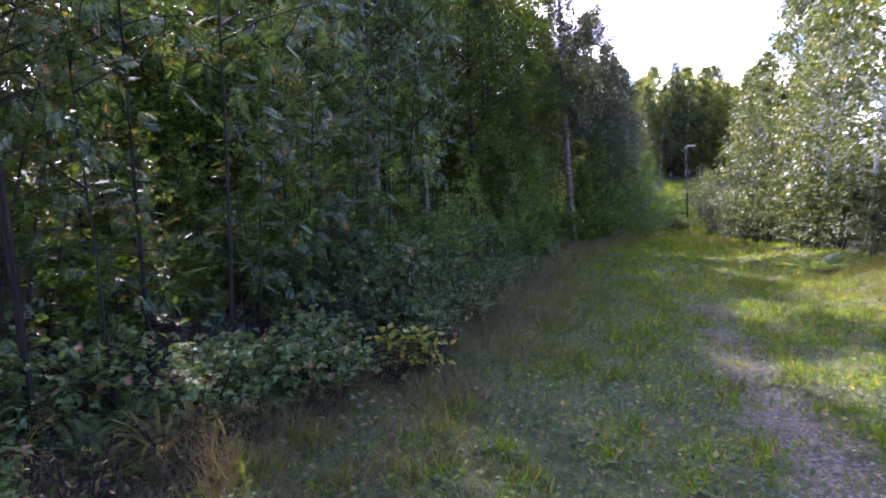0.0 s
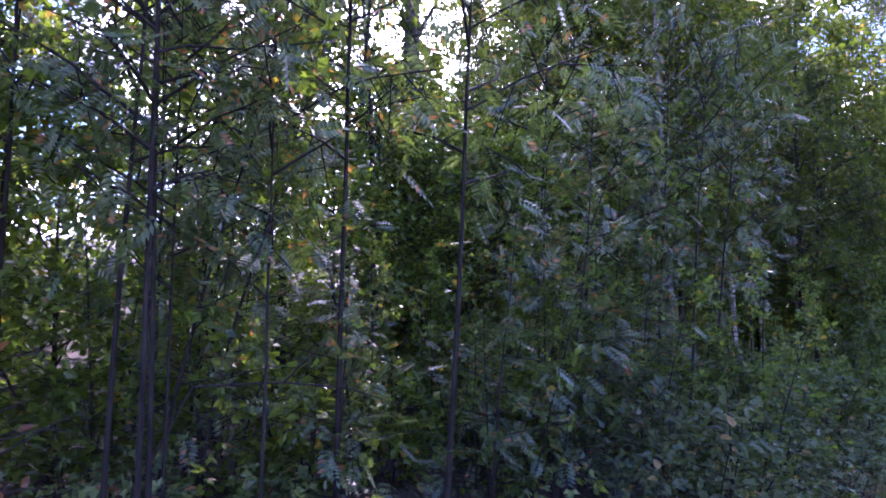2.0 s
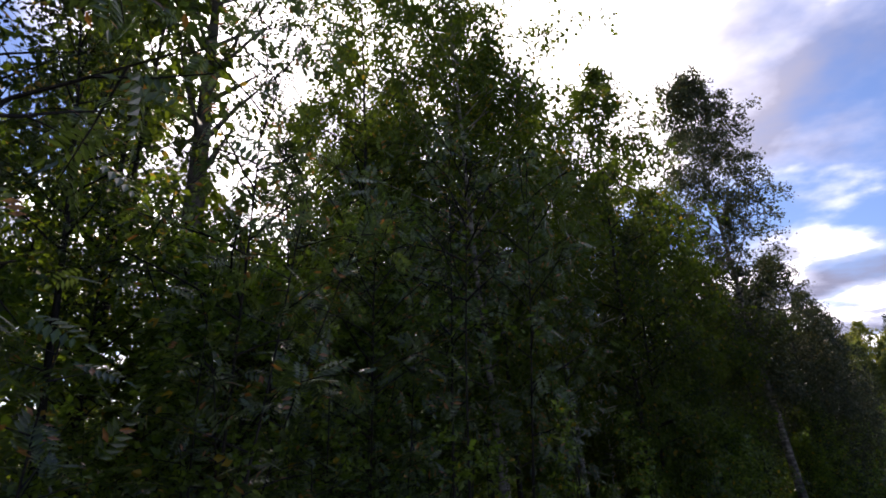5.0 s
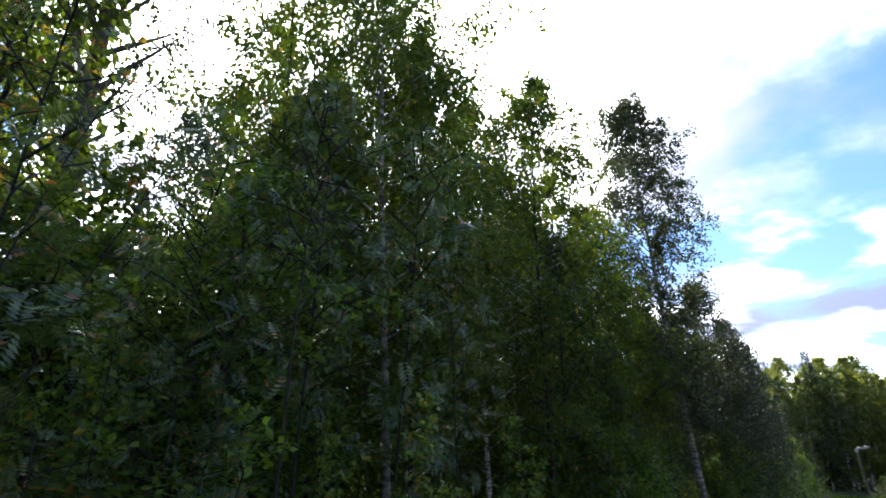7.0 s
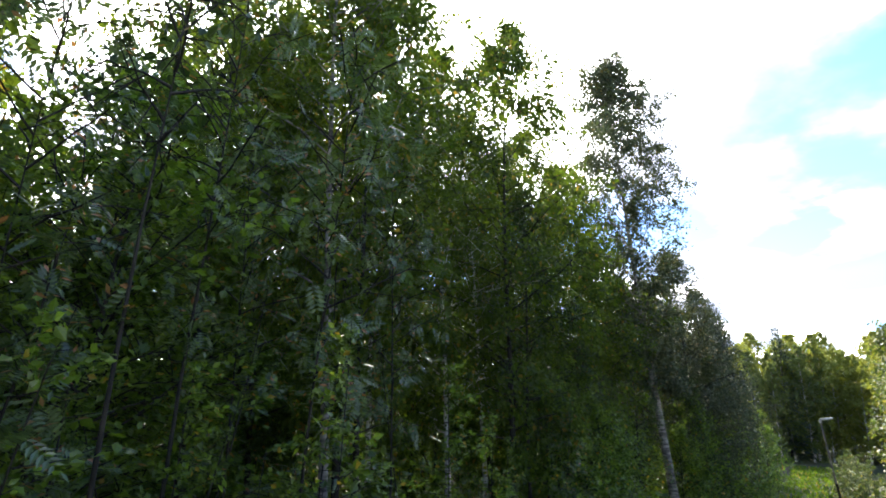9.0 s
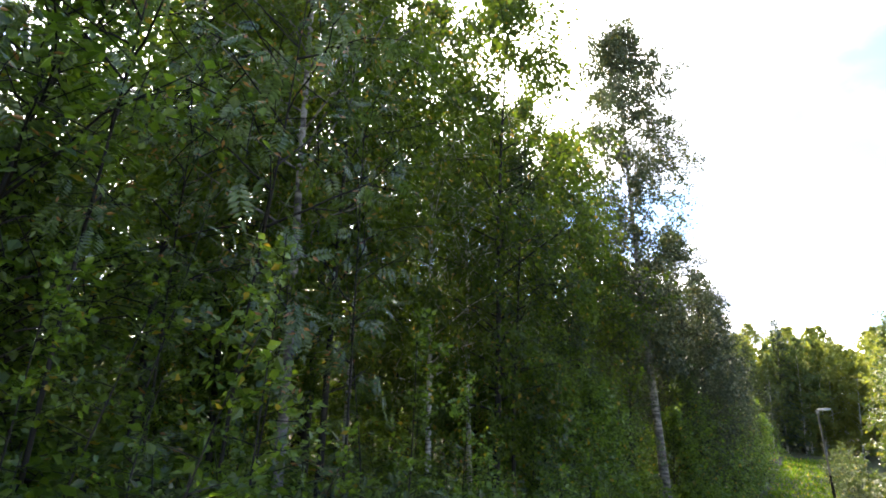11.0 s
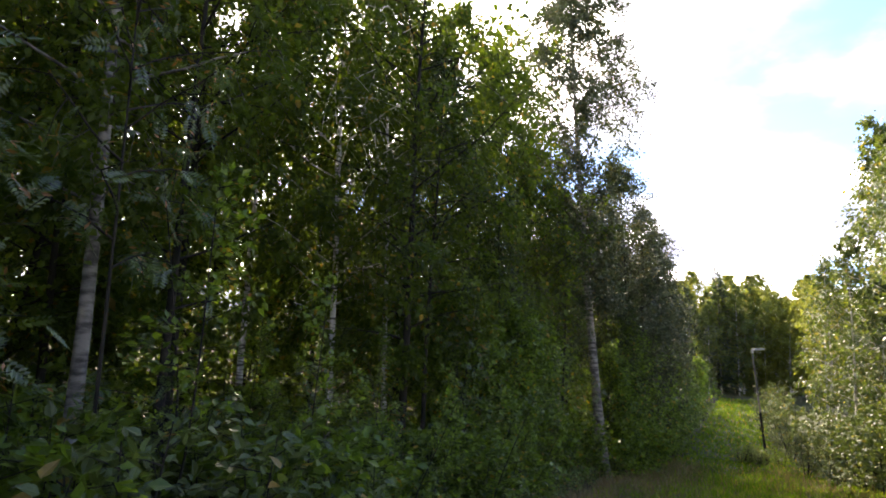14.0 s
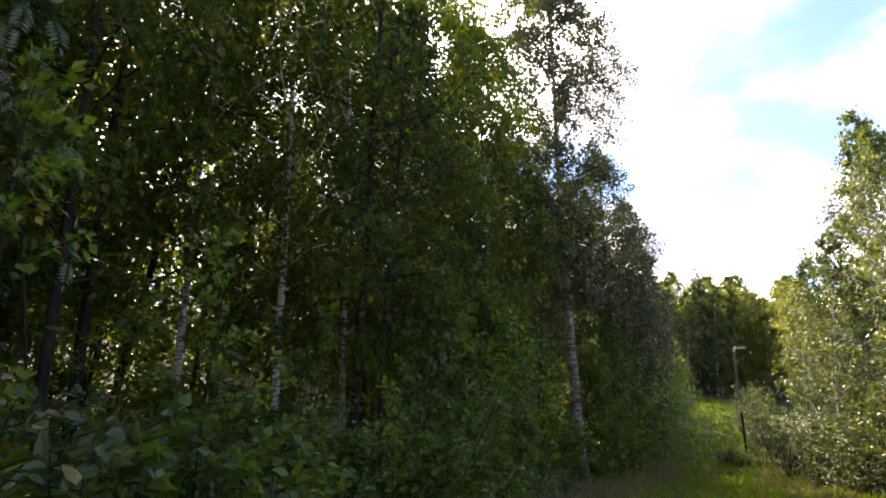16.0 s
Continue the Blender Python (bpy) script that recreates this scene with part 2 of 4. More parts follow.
class Tubes:
    """Collects tapered tubes into one mesh."""

    def __init__(self):
        self.v, self.f, self.n = [], [], 0

    def add(self, pts, radii, sides=5):
        pts = np.asarray(pts, float)
        along = np.gradient(pts, axis=0)
        along /= np.linalg.norm(along, axis=1)[:, None] + 1e-9
        ref = np.array([1.0, 0.13, 0.07])
        a = np.cross(along, ref)
        a /= np.linalg.norm(a, axis=1)[:, None] + 1e-9
        b = np.cross(along, a)
        turn = np.arange(sides) * 2 * math.pi / sides
        ring = pts[:, None] + np.asarray(radii)[:, None, None] * (np.cos(turn)[None, :, None] * a[:, None] + np.sin(turn)[None, :, None] * b[:, None])
        self.v.append(ring.reshape(-1, 3))
        k = len(pts)
        for i in range(k - 1):
            for j in range(sides):
                p, q = self.n + i * sides + j, self.n + i * sides + (j + 1) % sides
                self.f.append((p, q, q + sides, p + sides))
        self.n += k * sides

    def mesh(self, name, material):
        return mesh_of(name, np.concatenate(self.v), self.f, material)


BROAD = (np.array([(0, 0, 0), (-0.34, 0.42, 0.06), (0, 1, -0.06), (0.34, 0.42, 0.06)]), np.array([(0, 2, 1), (0, 3, 2)]))
ROUND = (np.array([(0, 0, 0), (-0.31, 0.24, 0.06), (-0.25, 0.6, 0.05), (0, 1, -0.1), (0.25, 0.6, 0.05), (0.31, 0.24, 0.06)]),
         np.array([(0, 3, 2), (0, 2, 1), (0, 4, 3), (0, 5, 4)]))
SLIM = (np.array([(0, 0, 0), (-0.16, 0.4, 0.04), (0, 1, -0.05), (0.16, 0.4, 0.04)]), np.array([(0, 2, 1), (0, 3, 2)]))
BLADE = (np.array([(-0.5, 0, 0), (0.5, 0, 0), (0.32, 0.55, 0.05), (-0.32, 0.55, 0.05), (0, 1, 0.22)]), np.array([(0, 1, 2), (0, 2, 3), (3, 2, 4)]))


def trefoil():
    """A raspberry leaf: three pointed leaflets."""
    verts, faces = [], []
    for turn, size in ((0.0, 0.72), (1.25, 0.56), (-1.25, 0.56)):
        c, n = (math.cos(turn), math.sin(turn)), len(verts)
        for x, y, z in ((0, 0.02, 0), (-0.31, 0.45, 0.06), (0, 1, -0.14), (0.31, 0.45, 0.06)):
            verts.append((size * (x * c[0] + y * c[1]), 0.28 + size * (y * c[0] - x * c[1]), size * z))
        faces.extend(((n, n + 2, n + 1), (n, n + 3, n + 2)))
    return np.array(verts), np.array(faces)


TREFOIL = trefoil()


def pinnate(pairs, half, slender, droop):
    """A feather-shaped leaf: pairs of leaflets along a stalk one unit long."""
    verts, faces = [], []

    def leaflet(base, way, length):
        way = np.array(way) / np.linalg.norm(way)
        side = np.cross(way, (0, 0, 1.0)) * slender * length
        n = len(verts)
        base = np.array(base)
        mid = base + way * length * 0.45
        verts.extend((base, mid + side, base + way * length + (0, 0, -0.12 * length), mid - side))
        faces.extend(((n, n + 1, n + 2), (n, n + 2, n + 3)))
    for i in range(pairs):
        s = 0.22 + 0.72 * i / pairs
        size = half * (math.sin(math.pi * (0.25 + 0.6 * i / pairs)))
        for k in (-1, 1):
            leaflet((0, s, -droop * s * s), (k, 0.45, -0.12), size)
    leaflet((0, 0.96, -droop * 0.92), (0, 1, -0.3), half * 0.8)
    return np.array(verts), np.array(faces)


ROWAN = pinnate(6, 0.34, 0.19, 0.25)
FROND = pinnate(13, 0.24, 0.16, 0.45)


def leaves_mesh(name, P, D, N, L, shape, material):
    """Leaves at P that point along D, with N about their upper side and lengths L."""
    template, faces = shape
    P, D, N = (np.asarray(v, float) for v in (P, D, N))
    D = D / (np.linalg.norm(D, axis=1)[:, None] + 1e-9)
    S = np.cross(D, N)
    S /= np.linalg.norm(S, axis=1)[:, None] + 1e-9
    U = np.cross(S, D)
    L = np.asarray(L, float)[:, None, None]
    V = P[:, None] + L * (template[None, :, 0:1] * S[:, None] + template[None, :, 1:2] * D[:, None] + template[None, :, 2:3] * U[:, None])
    F = faces[None] + (np.arange(len(P)) * len(template))[:, None, None]
    return mesh_of(name, V.reshape(-1, 3), F.reshape(-1, 3), material, smooth=False)


def unit(a):
    return a / (np.linalg.norm(a, axis=-1, keepdims=True) + 1e-9)


def bent_line(start, way, length, steps, lift=0.0, wander=0.08):
    """A growing line: bends up (lift) or down (minus) and wanders."""
    pts, p, d = [np.array(start, float)], np.array(start, float), unit(np.array(way, float))
    for _ in range(steps):
        d = unit(d + np.array((0, 0, lift / steps)) + rng.normal(0, wander, 3))
        p = p + d * length / steps
        pts.append(p)
    return np.array(pts)


def along(line, s):
    k = np.linspace(0, 1, len(line))
    return np.stack([np.interp(s, k, line[:, i]) for i in range(3)], -1)


# ---- trees ----
def tree(name, label, height, radius, crown_from, spread, limbs, leaves, leaf_len, leaf_mat, bark, category="tree", lean=0.0,
         shape=BROAD, taper=0.75, hang=0.6, rise=0.5, thin_branches=True, sides=9, twig_count=6, crown_peak=0.3, own=6, bow=0.0, wander=0.011):
    """A broad-leaved tree standing at the origin: trunk, branches and a crown of single leaves."""
    root = tagged(new(name), label, category)
    trunk = bent_line((0, 0, -0.15), (lean, 0, 1), height, 14, 0.0, wander)
    t = np.linspace(0, 1, len(trunk))
    trunk[:, 0] += bow * 4 * t * (1 - t)
    flare = 1 + 0.45 * np.exp(-t * 26)
    tubes = Tubes()
    tubes.add(trunk, radius * (1 - 0.93 * t ** 0.9) * flare, sides)
    part_of("trunk", tubes.mesh("trunk", bark), root)
    wood, P, D, N = Tubes(), [], [], []
    per = max(1, leaves // limbs)
    boughs = set(range(0, limbs, max(1, limbs // own))) if own else set()
    for i in range(limbs):
        f = (i + rng.random()) / limbs
        h = crown_from + (1 - crown_from) * f ** 0.9 * 0.985
        prof = (min(1.0, (f + 0.06) / crown_peak) ** 0.6) * (1 - max(0.0, f - crown_peak) / (1 - crown_peak)) ** taper
        length = spread * max(0.12, prof) * rng.uniform(0.7, 1.15)
        az = i * 2.4 + rng.normal(0, 0.4)
        start = along(trunk, np.array([h]))[0]
        line = bent_line(start, (math.cos(az), math.sin(az), rise + 0.7 * f), length, 5, -0.5 * hang, 0.10)
        r0 = radius * 0.22 * (1 - f) + 0.007
        if i in boughs:
            bough = Tubes()
            bough.add(line, np.linspace(r0, 0.004, 6), 5)
            part_of("limb", bough.mesh("limb", bark), root)
        else:
            wood.add(line[::1 if thin_branches else 2], np.linspace(r0, 0.004, 6 if thin_branches else 3), 4 if thin_branches else 3)
        twigs = []
        for j in range(twig_count):
            s = 0.3 + 0.7 * (j + rng.random()) / twig_count
            p0 = along(line, np.array([s]))[0]
            way = unit(rng.normal(0, 1, 3) + np.array((math.cos(az), math.sin(az), -hang * 0.9)))
            tw = bent_line(p0, way, length * rng.uniform(0.24, 0.46) + 0.12, 2, -hang, 0.15)
            twigs.append(tw)
            if thin_branches:
                wood.add(tw, (0.006, 0.004, 0.002), 3)
        # leaves gather in bunches about the twigs, which leaves gaps between them
        pick = rng.integers(0, len(twigs), per)
        s = rng.random(per) ** 0.8
        pts = np.array([along(twigs[k], np.array([q]))[0] for k, q in zip(pick, s)])
        pts += rng.normal(0, 0.04 + 0.04 * spread ** 0.5, (per, 3))
        P.append(pts)
        D.append(rng.normal(0, 0.7, (per, 3)) + np.array((math.cos(az) * 0.5, math.sin(az) * 0.5, -hang)))
        N.append(rng.normal(0, 0.55, (per, 3)) + np.array((0, 0, 1.0)))
    tagged(part_of("twig_growth", wood.mesh("twig_growth", bark), root), kind="stuff")
    P, D, N = np.concatenate(P), np.concatenate(D), np.concatenate(N)
    part_of("crown", leaves_mesh("crown", P, D, N, leaf_len * rng.uniform(0.65, 1.25, len(P)), shape, leaf_mat), root)
    return root


def spruce(name, label, height, spread, whorls, mat):
    root = tagged(new(name), label, "tree")
    tubes = Tubes()
    trunk = bent_line((0, 0, -0.1), (0, 0, 1), height, 8, 0, 0.008)
    tubes.add(trunk, 0.011 * height * (1 - 0.97 * np.linspace(0, 1, 9)), 7)
    part_of("trunk", tubes.mesh("trunk", DARK_BARK), root)
    P, D, N, L = [], [], [], []
    for i in range(whorls):
        f = (i + 0.5) / whorls
        z = height * (0.04 + 0.96 * f)
        r = spread * (1 - f) ** 0.75 + 0.12
        n = int(34 + 60 * (1 - f))
        az = rng.random(n) * 6.28
        reach = r * rng.random(n) ** 0.5 * (0.75 + 0.35 * np.sin(az * 5 + i))
        P.append(np.stack([np.cos(az) * reach, np.sin(az) * reach, z - 0.25 * reach + rng.normal(0, 0.16, n)], -1))
        D.append(np.stack([np.cos(az), np.sin(az), np.full(n, -0.25 + 1.4 * f ** 4)], -1) + rng.normal(0, 0.3, (n, 3)))
        N.append(np.tile((0, 0, 1.0), (n, 1)) + rng.normal(0, 0.6, (n, 3)))
        L.append(np.full(n, 0.38 + 0.22 * (1 - f)))
    part_of("crown", leaves_mesh("crown", np.concatenate(P), np.concatenate(D), np.concatenate(N), np.concatenate(L), SLIM, mat), root)
    return root


def sapling(name, label, height, stems, spread, leaves, leaf_len, shape, mat, low=0.12, category="sapling", radius=0.014, face_up=0.8, droop=-0.3, bark=DARK_BARK):
    """A young tree or shrub: a few thin stems with leafy side shoots almost from the foot."""
    root = tagged(new(name), label, category)
    wood, P, D, N = Tubes(), [], [], []
    canes = Tubes()
    for i in range(stems):
        az = i * 2.4 + rng.random()
        out = 0.0 if stems == 1 else rng.uniform(0.1, 0.4)
        line = bent_line((0.06 * math.cos(az) * (stems > 1), 0.06 * math.sin(az) * (stems > 1), -0.08), (out * math.cos(az), out * math.sin(az), 1), height * rng.uniform(0.75, 1.05), 8, 0.2, 0.05)
        if radius > 0.008:
            one = Tubes()
            one.add(line, np.linspace(radius, 0.003, 9), 5)
            part_of("stem", one.mesh("stem", bark), root)
        else:
            canes.add(line[::2], np.linspace(radius, 0.003, 5), 4)
        shoots = max(6, int(26 / stems ** 0.6))
        per = max(1, leaves // (stems * shoots))
        for j in range(shoots):
            s = low + (1 - low) * (j + rng.random()) / shoots
            p0 = along(line, np.array([s]))[0]
            a = rng.random() * 6.28
            reach = spread * (1.1 - 0.75 * s) * rng.uniform(0.5, 1.15)
            way = np.array((math.cos(a), math.sin(a), 0.5))
            sh = bent_line(p0, way, reach, 3, droop, 0.10)
            wood.add(sh[[0, 2, 3]], (0.005, 0.003, 0.0015), 3)
            q = rng.random(per) ** 0.7
            pts = along(sh, q) + rng.normal(0, 0.035, (per, 3))
            P.append(pts)
            D.append(unit(sh[-1] - sh[0]) + rng.normal(0, 0.75, (per, 3)) + np.array((0, 0, droop * 0.6)))
            N.append(rng.normal(0, 0.45, (per, 3)) + np.array((0, 0, face_up)))
    if canes.n:
        tagged(part_of("cane_growth", canes.mesh("cane_growth", bark), root), kind="stuff")
    tagged(part_of("twig_growth", wood.mesh("twig_growth", bark), root), kind="stuff")
    P, D, N = np.concatenate(P), np.concatenate(D), np.concatenate(N)
    part_of("foliage", leaves_mesh("foliage", P, D, N, leaf_len * rng.uniform(0.6, 1.2, len(P)), shape, mat), root)
    return root


def fern(name, label, fronds, length):
    root = tagged(new(name), label, "fern")
    az = np.arange(fronds) * 2.4 + rng.normal(0, 0.2, fronds)
    D = np.stack([np.cos(az), np.sin(az), rng.uniform(0.7, 1.3, fronds)], -1)
    N = np.stack([-np.cos(az), -np.sin(az), np.full(fronds, 0.8)], -1)
    sizes = length * rng.uniform(0.7, 1.1, fronds)
    for k, d in enumerate(unit(D)):
        stalk = Tubes()
        stalk.add(np.array([(0, 0, -0.03), d * length * 0.3, d * length * 0.6 - (0, 0, 0.02)]), (0.004, 0.003, 0.002), 3)
        me = leaves_mesh("frond", np.array([(0, 0, -0.02)]), D[k:k + 1], N[k:k + 1], sizes[k:k + 1], FROND, FERN_LEAF)
        leaf = part_of("frond", me, root)
        part_of("stalk", stalk.mesh("stalk", FERN_LEAF), leaf)
    return root


CLEAR = [np.array(p[1][:2]) for p in PATH] + [np.array((-1.0, -4.0)), np.array((1.28, 5.8)), np.array((0.65, 4.0))]


def free(x, y, room):
    return min(np.hypot(*(np.array((x, y)) - c)) for c in CLEAR) > room


def plant(proto, x, y, size=1.0, turn=None, wide=1.0, tip=0.0, group="", lean=0.0):
    m = pose(x, y, float(ground_z(x, y)), 0, lean, 0) @ pose(0, 0, 0, tip * rng.normal(), tip * rng.normal(), rng.random() * 360 if turn is None else turn) @ Matrix.Diagonal((size * wide, size * wide, size, 1))
    ob = copy_thing(proto, m)
    if group:
        tagged(ob, group=group)
    return ob


def settle(proto, x, y, group=""):
    """Stand a prototype itself in the place."""
    proto.matrix_basis = pose(x, y, float(ground_z(x, y)), 0, 0, 0)
    if group:
        tagged(proto, group=group)
    return proto


def spread_out(protos, spots, sizes, group, room=1.3, wide=1.0, tip=2.0):
    """Plant copies of the prototypes in turn on the spots; the first of each is the prototype itself."""
    used = set()
    k = 0
    for x, y in spots:
        if not free(x, y, room):
            continue
        p = protos[k % len(protos)]
        size = rng.uniform(*sizes)
        if p.name not in used:
            used.add(p.name)
            p.matrix_basis = pose(x, y, float(ground_z(x, y)), 0, 0, rng.random() * 360) @ Matrix.Diagonal((size * wide, size * wide, size, 1))
            tagged(p, group=group)
        else:
            ob = copy_thing(p, Matrix())
            ob.matrix_basis = pose(x, y, float(ground_z(x, y)), tip * rng.normal(), tip * rng.normal(), rng.random() * 360) @ Matrix.Diagonal((size * wide, size * wide, size, 1))
        k += 1


def strip(y0, y1, step, d0, d1, side="edge"):
    """Scattered spots at d0 to d1 metres into the wood from its edge."""
    spots, y = [], y0
    while y < y1:
        yy = y + rng.uniform(-0.5, 0.5) * step
        d = rng.uniform(d0, d1)
        spots.append((float(edge_x(yy) - d) if side == "edge" else float(bank_x(yy) + d), yy))
        y += step
    return spots


# ---- ground ----
rng = np.random.default_rng(21)
def make_ground():
    xs = np.unique(np.concatenate([np.linspace(-900, -30, 12), np.arange(-30, -5, 1.2), np.arange(-5, 9, 0.16), np.arange(9, 34, 0.5), np.linspace(34, 900, 16)]))
    ys = np.unique(np.concatenate([np.linspace(-600, -16, 8), np.arange(-16, -1, 0.8), np.arange(-1, 17, 0.16), np.arange(17, 70, 0.6), np.linspace(70, 1200, 16)]))
    X, Y = np.meshgrid(xs, ys)
    near = (np.abs(X) < 12) & (np.abs(Y - 8) < 14)
    Z = ground_z(X, Y) + np.where(near, rng.normal(0, 0.008, X.shape), 0)
    V = np.stack([X, Y, Z], -1).reshape(-1, 3)
    nx = len(xs)
    i, j = np.meshgrid(np.arange(nx - 1), np.arange(len(ys) - 1))
    a = (j * nx + i).ravel()
    F = np.stack([a, a + 1, a + 1 + nx, a + nx], -1)
    m, nt, bsdf, out = new_material("trail_ground")
    me = mesh_of("ground", V, F, m)
    off = (X - trail_x(Y)).ravel()
    worn = 0.78 * np.exp(-((off - 0.1) / 0.42) ** 2) * np.interp(Y.ravel(), [-20, 4, 8, 13, 18], [1, 0.9, 0.6, 0.25, 0.05]) + 0.25 * np.exp(-((off + 1.5) / 0.3) ** 2)
    woods = np.clip((edge_x(Y) - X).ravel() * 1.2 + 0.3, 0, 1)
    for title, values in (("worn", worn), ("woods", woods)):
        me.attributes.new(title, "FLOAT", "POINT").data.foreach_set("value", values.astype(np.float32))
    big, mid, fine = noise_node(nt, 0.6, 4.0), noise_node(nt, 4.0, 6.0), noise_node(nt, 38.0, 6.0)
    green = ramp_node(nt, mid, [(0.3, (0.03, 0.042, 0.009)), (0.5, (0.05, 0.062, 0.015)), (0.7, (0.08, 0.085, 0.025))])
    green = mix_node(nt, math_node(nt, "MULTIPLY", big, 0.3), green, (0.085, 0.07, 0.03))
    gravel = ramp_node(nt, fine, [(0.35, (0.06, 0.047, 0.03)), (0.55, (0.15, 0.12, 0.08)), (0.7, (0.28, 0.235, 0.17))])
    litter = ramp_node(nt, fine, [(0.3, (0.02, 0.016, 0.01)), (0.55, (0.06, 0.045, 0.028)), (0.75, (0.13, 0.09, 0.05))])
    at_worn, at_woods = node(nt, "ShaderNodeAttribute", attribute_name="worn"), node(nt, "ShaderNodeAttribute", attribute_name="woods")
    ragged = math_node(nt, "MULTIPLY", math_node(nt, "SUBTRACT", math_node(nt, "ADD", at_worn.outputs["Fac"], mid), 0.80), 3.2, clamp=True)
    col = mix_node(nt, ragged, green, gravel)
    col = mix_node(nt, at_woods.outputs["Fac"], col, litter)
    nt.links.new(col, bsdf.inputs["Base Color"])
    bsdf.inputs["Roughness"].default_value = 0.95
    bump_into(nt, bsdf, fine, 0.8, 0.03)
    tagged(new("ground", me), "grassy forest trail with a worn gravel rut", "ground", kind="structure")


make_ground()

# ---- tall trees ----
LEAN = -3.5  # the wood leans a little towards the west
rng = np.random.default_rng(22)
birches = [tree("birch_tree", "tall silver birch with white bark and hanging green leaves", h, r, c, s * 1.07, 62, 17000, 0.106, BIRCH_LEAF, BIRCH_BARK, hang=0.75, crown_peak=pk, taper=0.6)
           for h, r, c, s, pk in ((13.5, 0.08, 0.22, 2.7, 0.35), (14.5, 0.085, 0.28, 2.5, 0.45), (12.0, 0.072, 0.15, 2.5, 0.35), (13.0, 0.074, 0.2, 2.8, 0.3))]
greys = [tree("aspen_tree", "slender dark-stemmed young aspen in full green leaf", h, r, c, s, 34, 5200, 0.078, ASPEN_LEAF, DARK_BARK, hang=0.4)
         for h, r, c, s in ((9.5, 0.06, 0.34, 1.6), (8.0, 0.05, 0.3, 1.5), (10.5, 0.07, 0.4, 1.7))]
# the birches whose trunks stand out, by place and scale
STANDS = [(0, 0.2, 20.0, 0.9), (0, -1.45, 12.7, 0.95), (1, 2.8, 26.0, 0.86), (2, 5.2, 28.6, 0.75), (3, -0.47, 17.9, 1.0), (1, -2.3, 15.8, 0.97), (2, 0.9, 17.2, 1.1), (2, 2.0, 21.6, 1.08),
          (3, 3.2, 23.5, 0.95), (0, 7.8, 29.5, 0.88), (2, 9.8, 33.5, 0.85), (3, 11.4, 38.0, 0.72), (1, 12.8, 43.0, 0.68), (0, 15.6, 49.0, 0.7), (2, -3.6, 15.0, 0.9),
          (1, -2.5, 18.7, 0.95), (3, -5.0, 17.6, 1.1), (0, -8.8, 14.5, 0.46), (2, -10.0, 11.5, 0.55), (1, -2.2, 22.5, 0.9), (3, 0.0, 25.0, 0.95), (0, 2.6, 30.0, 0.95),
          (2, 5.0, 34.0, 0.8), (1, -10.5, 5.0, 0.8), (3, -7.0, 2.5, 0.85), (0, -9.0, -1.0, 0.85), (2, -6.4, -4.0, 0.8), (1, 7.5, 38.0, 0.75), (3, 10.0, 44.0, 0.75), (3, 8.9, 31.4, 0.82),
          (2, -6.4, 20.5, 1.25), (1, -4.0, 13.6, 1.0), (3, -1.4, 14.0, 0.85),
          (2, 0.1, 22.8, 1.0), (2, 3.3, 24.9, 0.85), (2, 8.7, 34.0, 0.97), (3, 9.6, 36.2, 0.84), (2, 12.2, 40.0, 0.88), (0, 13.9, 45.5, 0.72), (3, 7.0, 29.8, 0.82),
          (2, 6.6, 31.6, 0.95), (0, 4.2, 26.8, 0.8)]
spots_by = {i: [(x, y, s) for k, x, y, s in STANDS if k == i] for i in range(4)}
PALE_STEMS = {(-0.47, 17.9), (0.2, 20.0), (2.8, 26.0), (5.2, 28.6), (-2.5, 18.7)}
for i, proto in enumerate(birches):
    rebarked = None
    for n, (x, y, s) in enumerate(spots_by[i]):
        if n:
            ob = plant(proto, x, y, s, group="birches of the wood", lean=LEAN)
            # crowns past x = 4 are darkened by leaf colour to look shaded
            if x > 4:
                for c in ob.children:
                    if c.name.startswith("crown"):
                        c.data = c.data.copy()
                        c.data.materials[0] = SHADED_BIRCH_LEAF
            # copies not in PALE_STEMS take DARK_BARK, one of them GREY_BARK
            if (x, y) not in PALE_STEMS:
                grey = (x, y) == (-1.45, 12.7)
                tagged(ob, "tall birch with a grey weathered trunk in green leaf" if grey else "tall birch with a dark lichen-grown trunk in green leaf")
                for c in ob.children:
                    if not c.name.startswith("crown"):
                        if rebarked is None:
                            rebarked = {}
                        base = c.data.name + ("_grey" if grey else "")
                        if base not in rebarked:
                            rebarked[base] = c.data.copy()
                            rebarked[base].materials[0] = GREY_BARK if grey else DARK_BARK
                        c.data = rebarked[base]
    x, y, s = spots_by[i][0]
    proto.matrix_basis = pose(x, y, float(ground_z(x, y)), 0, LEAN, 0) @ pose(0, 0, 0, 0, 0, 40 * i) @ Matrix.Diagonal((s, s, s, 1))
    tagged(proto, group="birches of the wood")
spread_out(greys, [(-4.9, 1.0), (-6.0, 3.0), (-4.2, 7.2),
                   (1.2, 17.6), (2.6, 20.4), (-5.2, 12.4), (4.4, 24.0), (6.8, 27.6), (8.4, 31.0), (-5.4, -1.4), (-4.6, -3.0), (-5.2, 6.6), (-4.7, 5.2)], (0.62, 0.9), "aspens of the wood", tip=1.5)

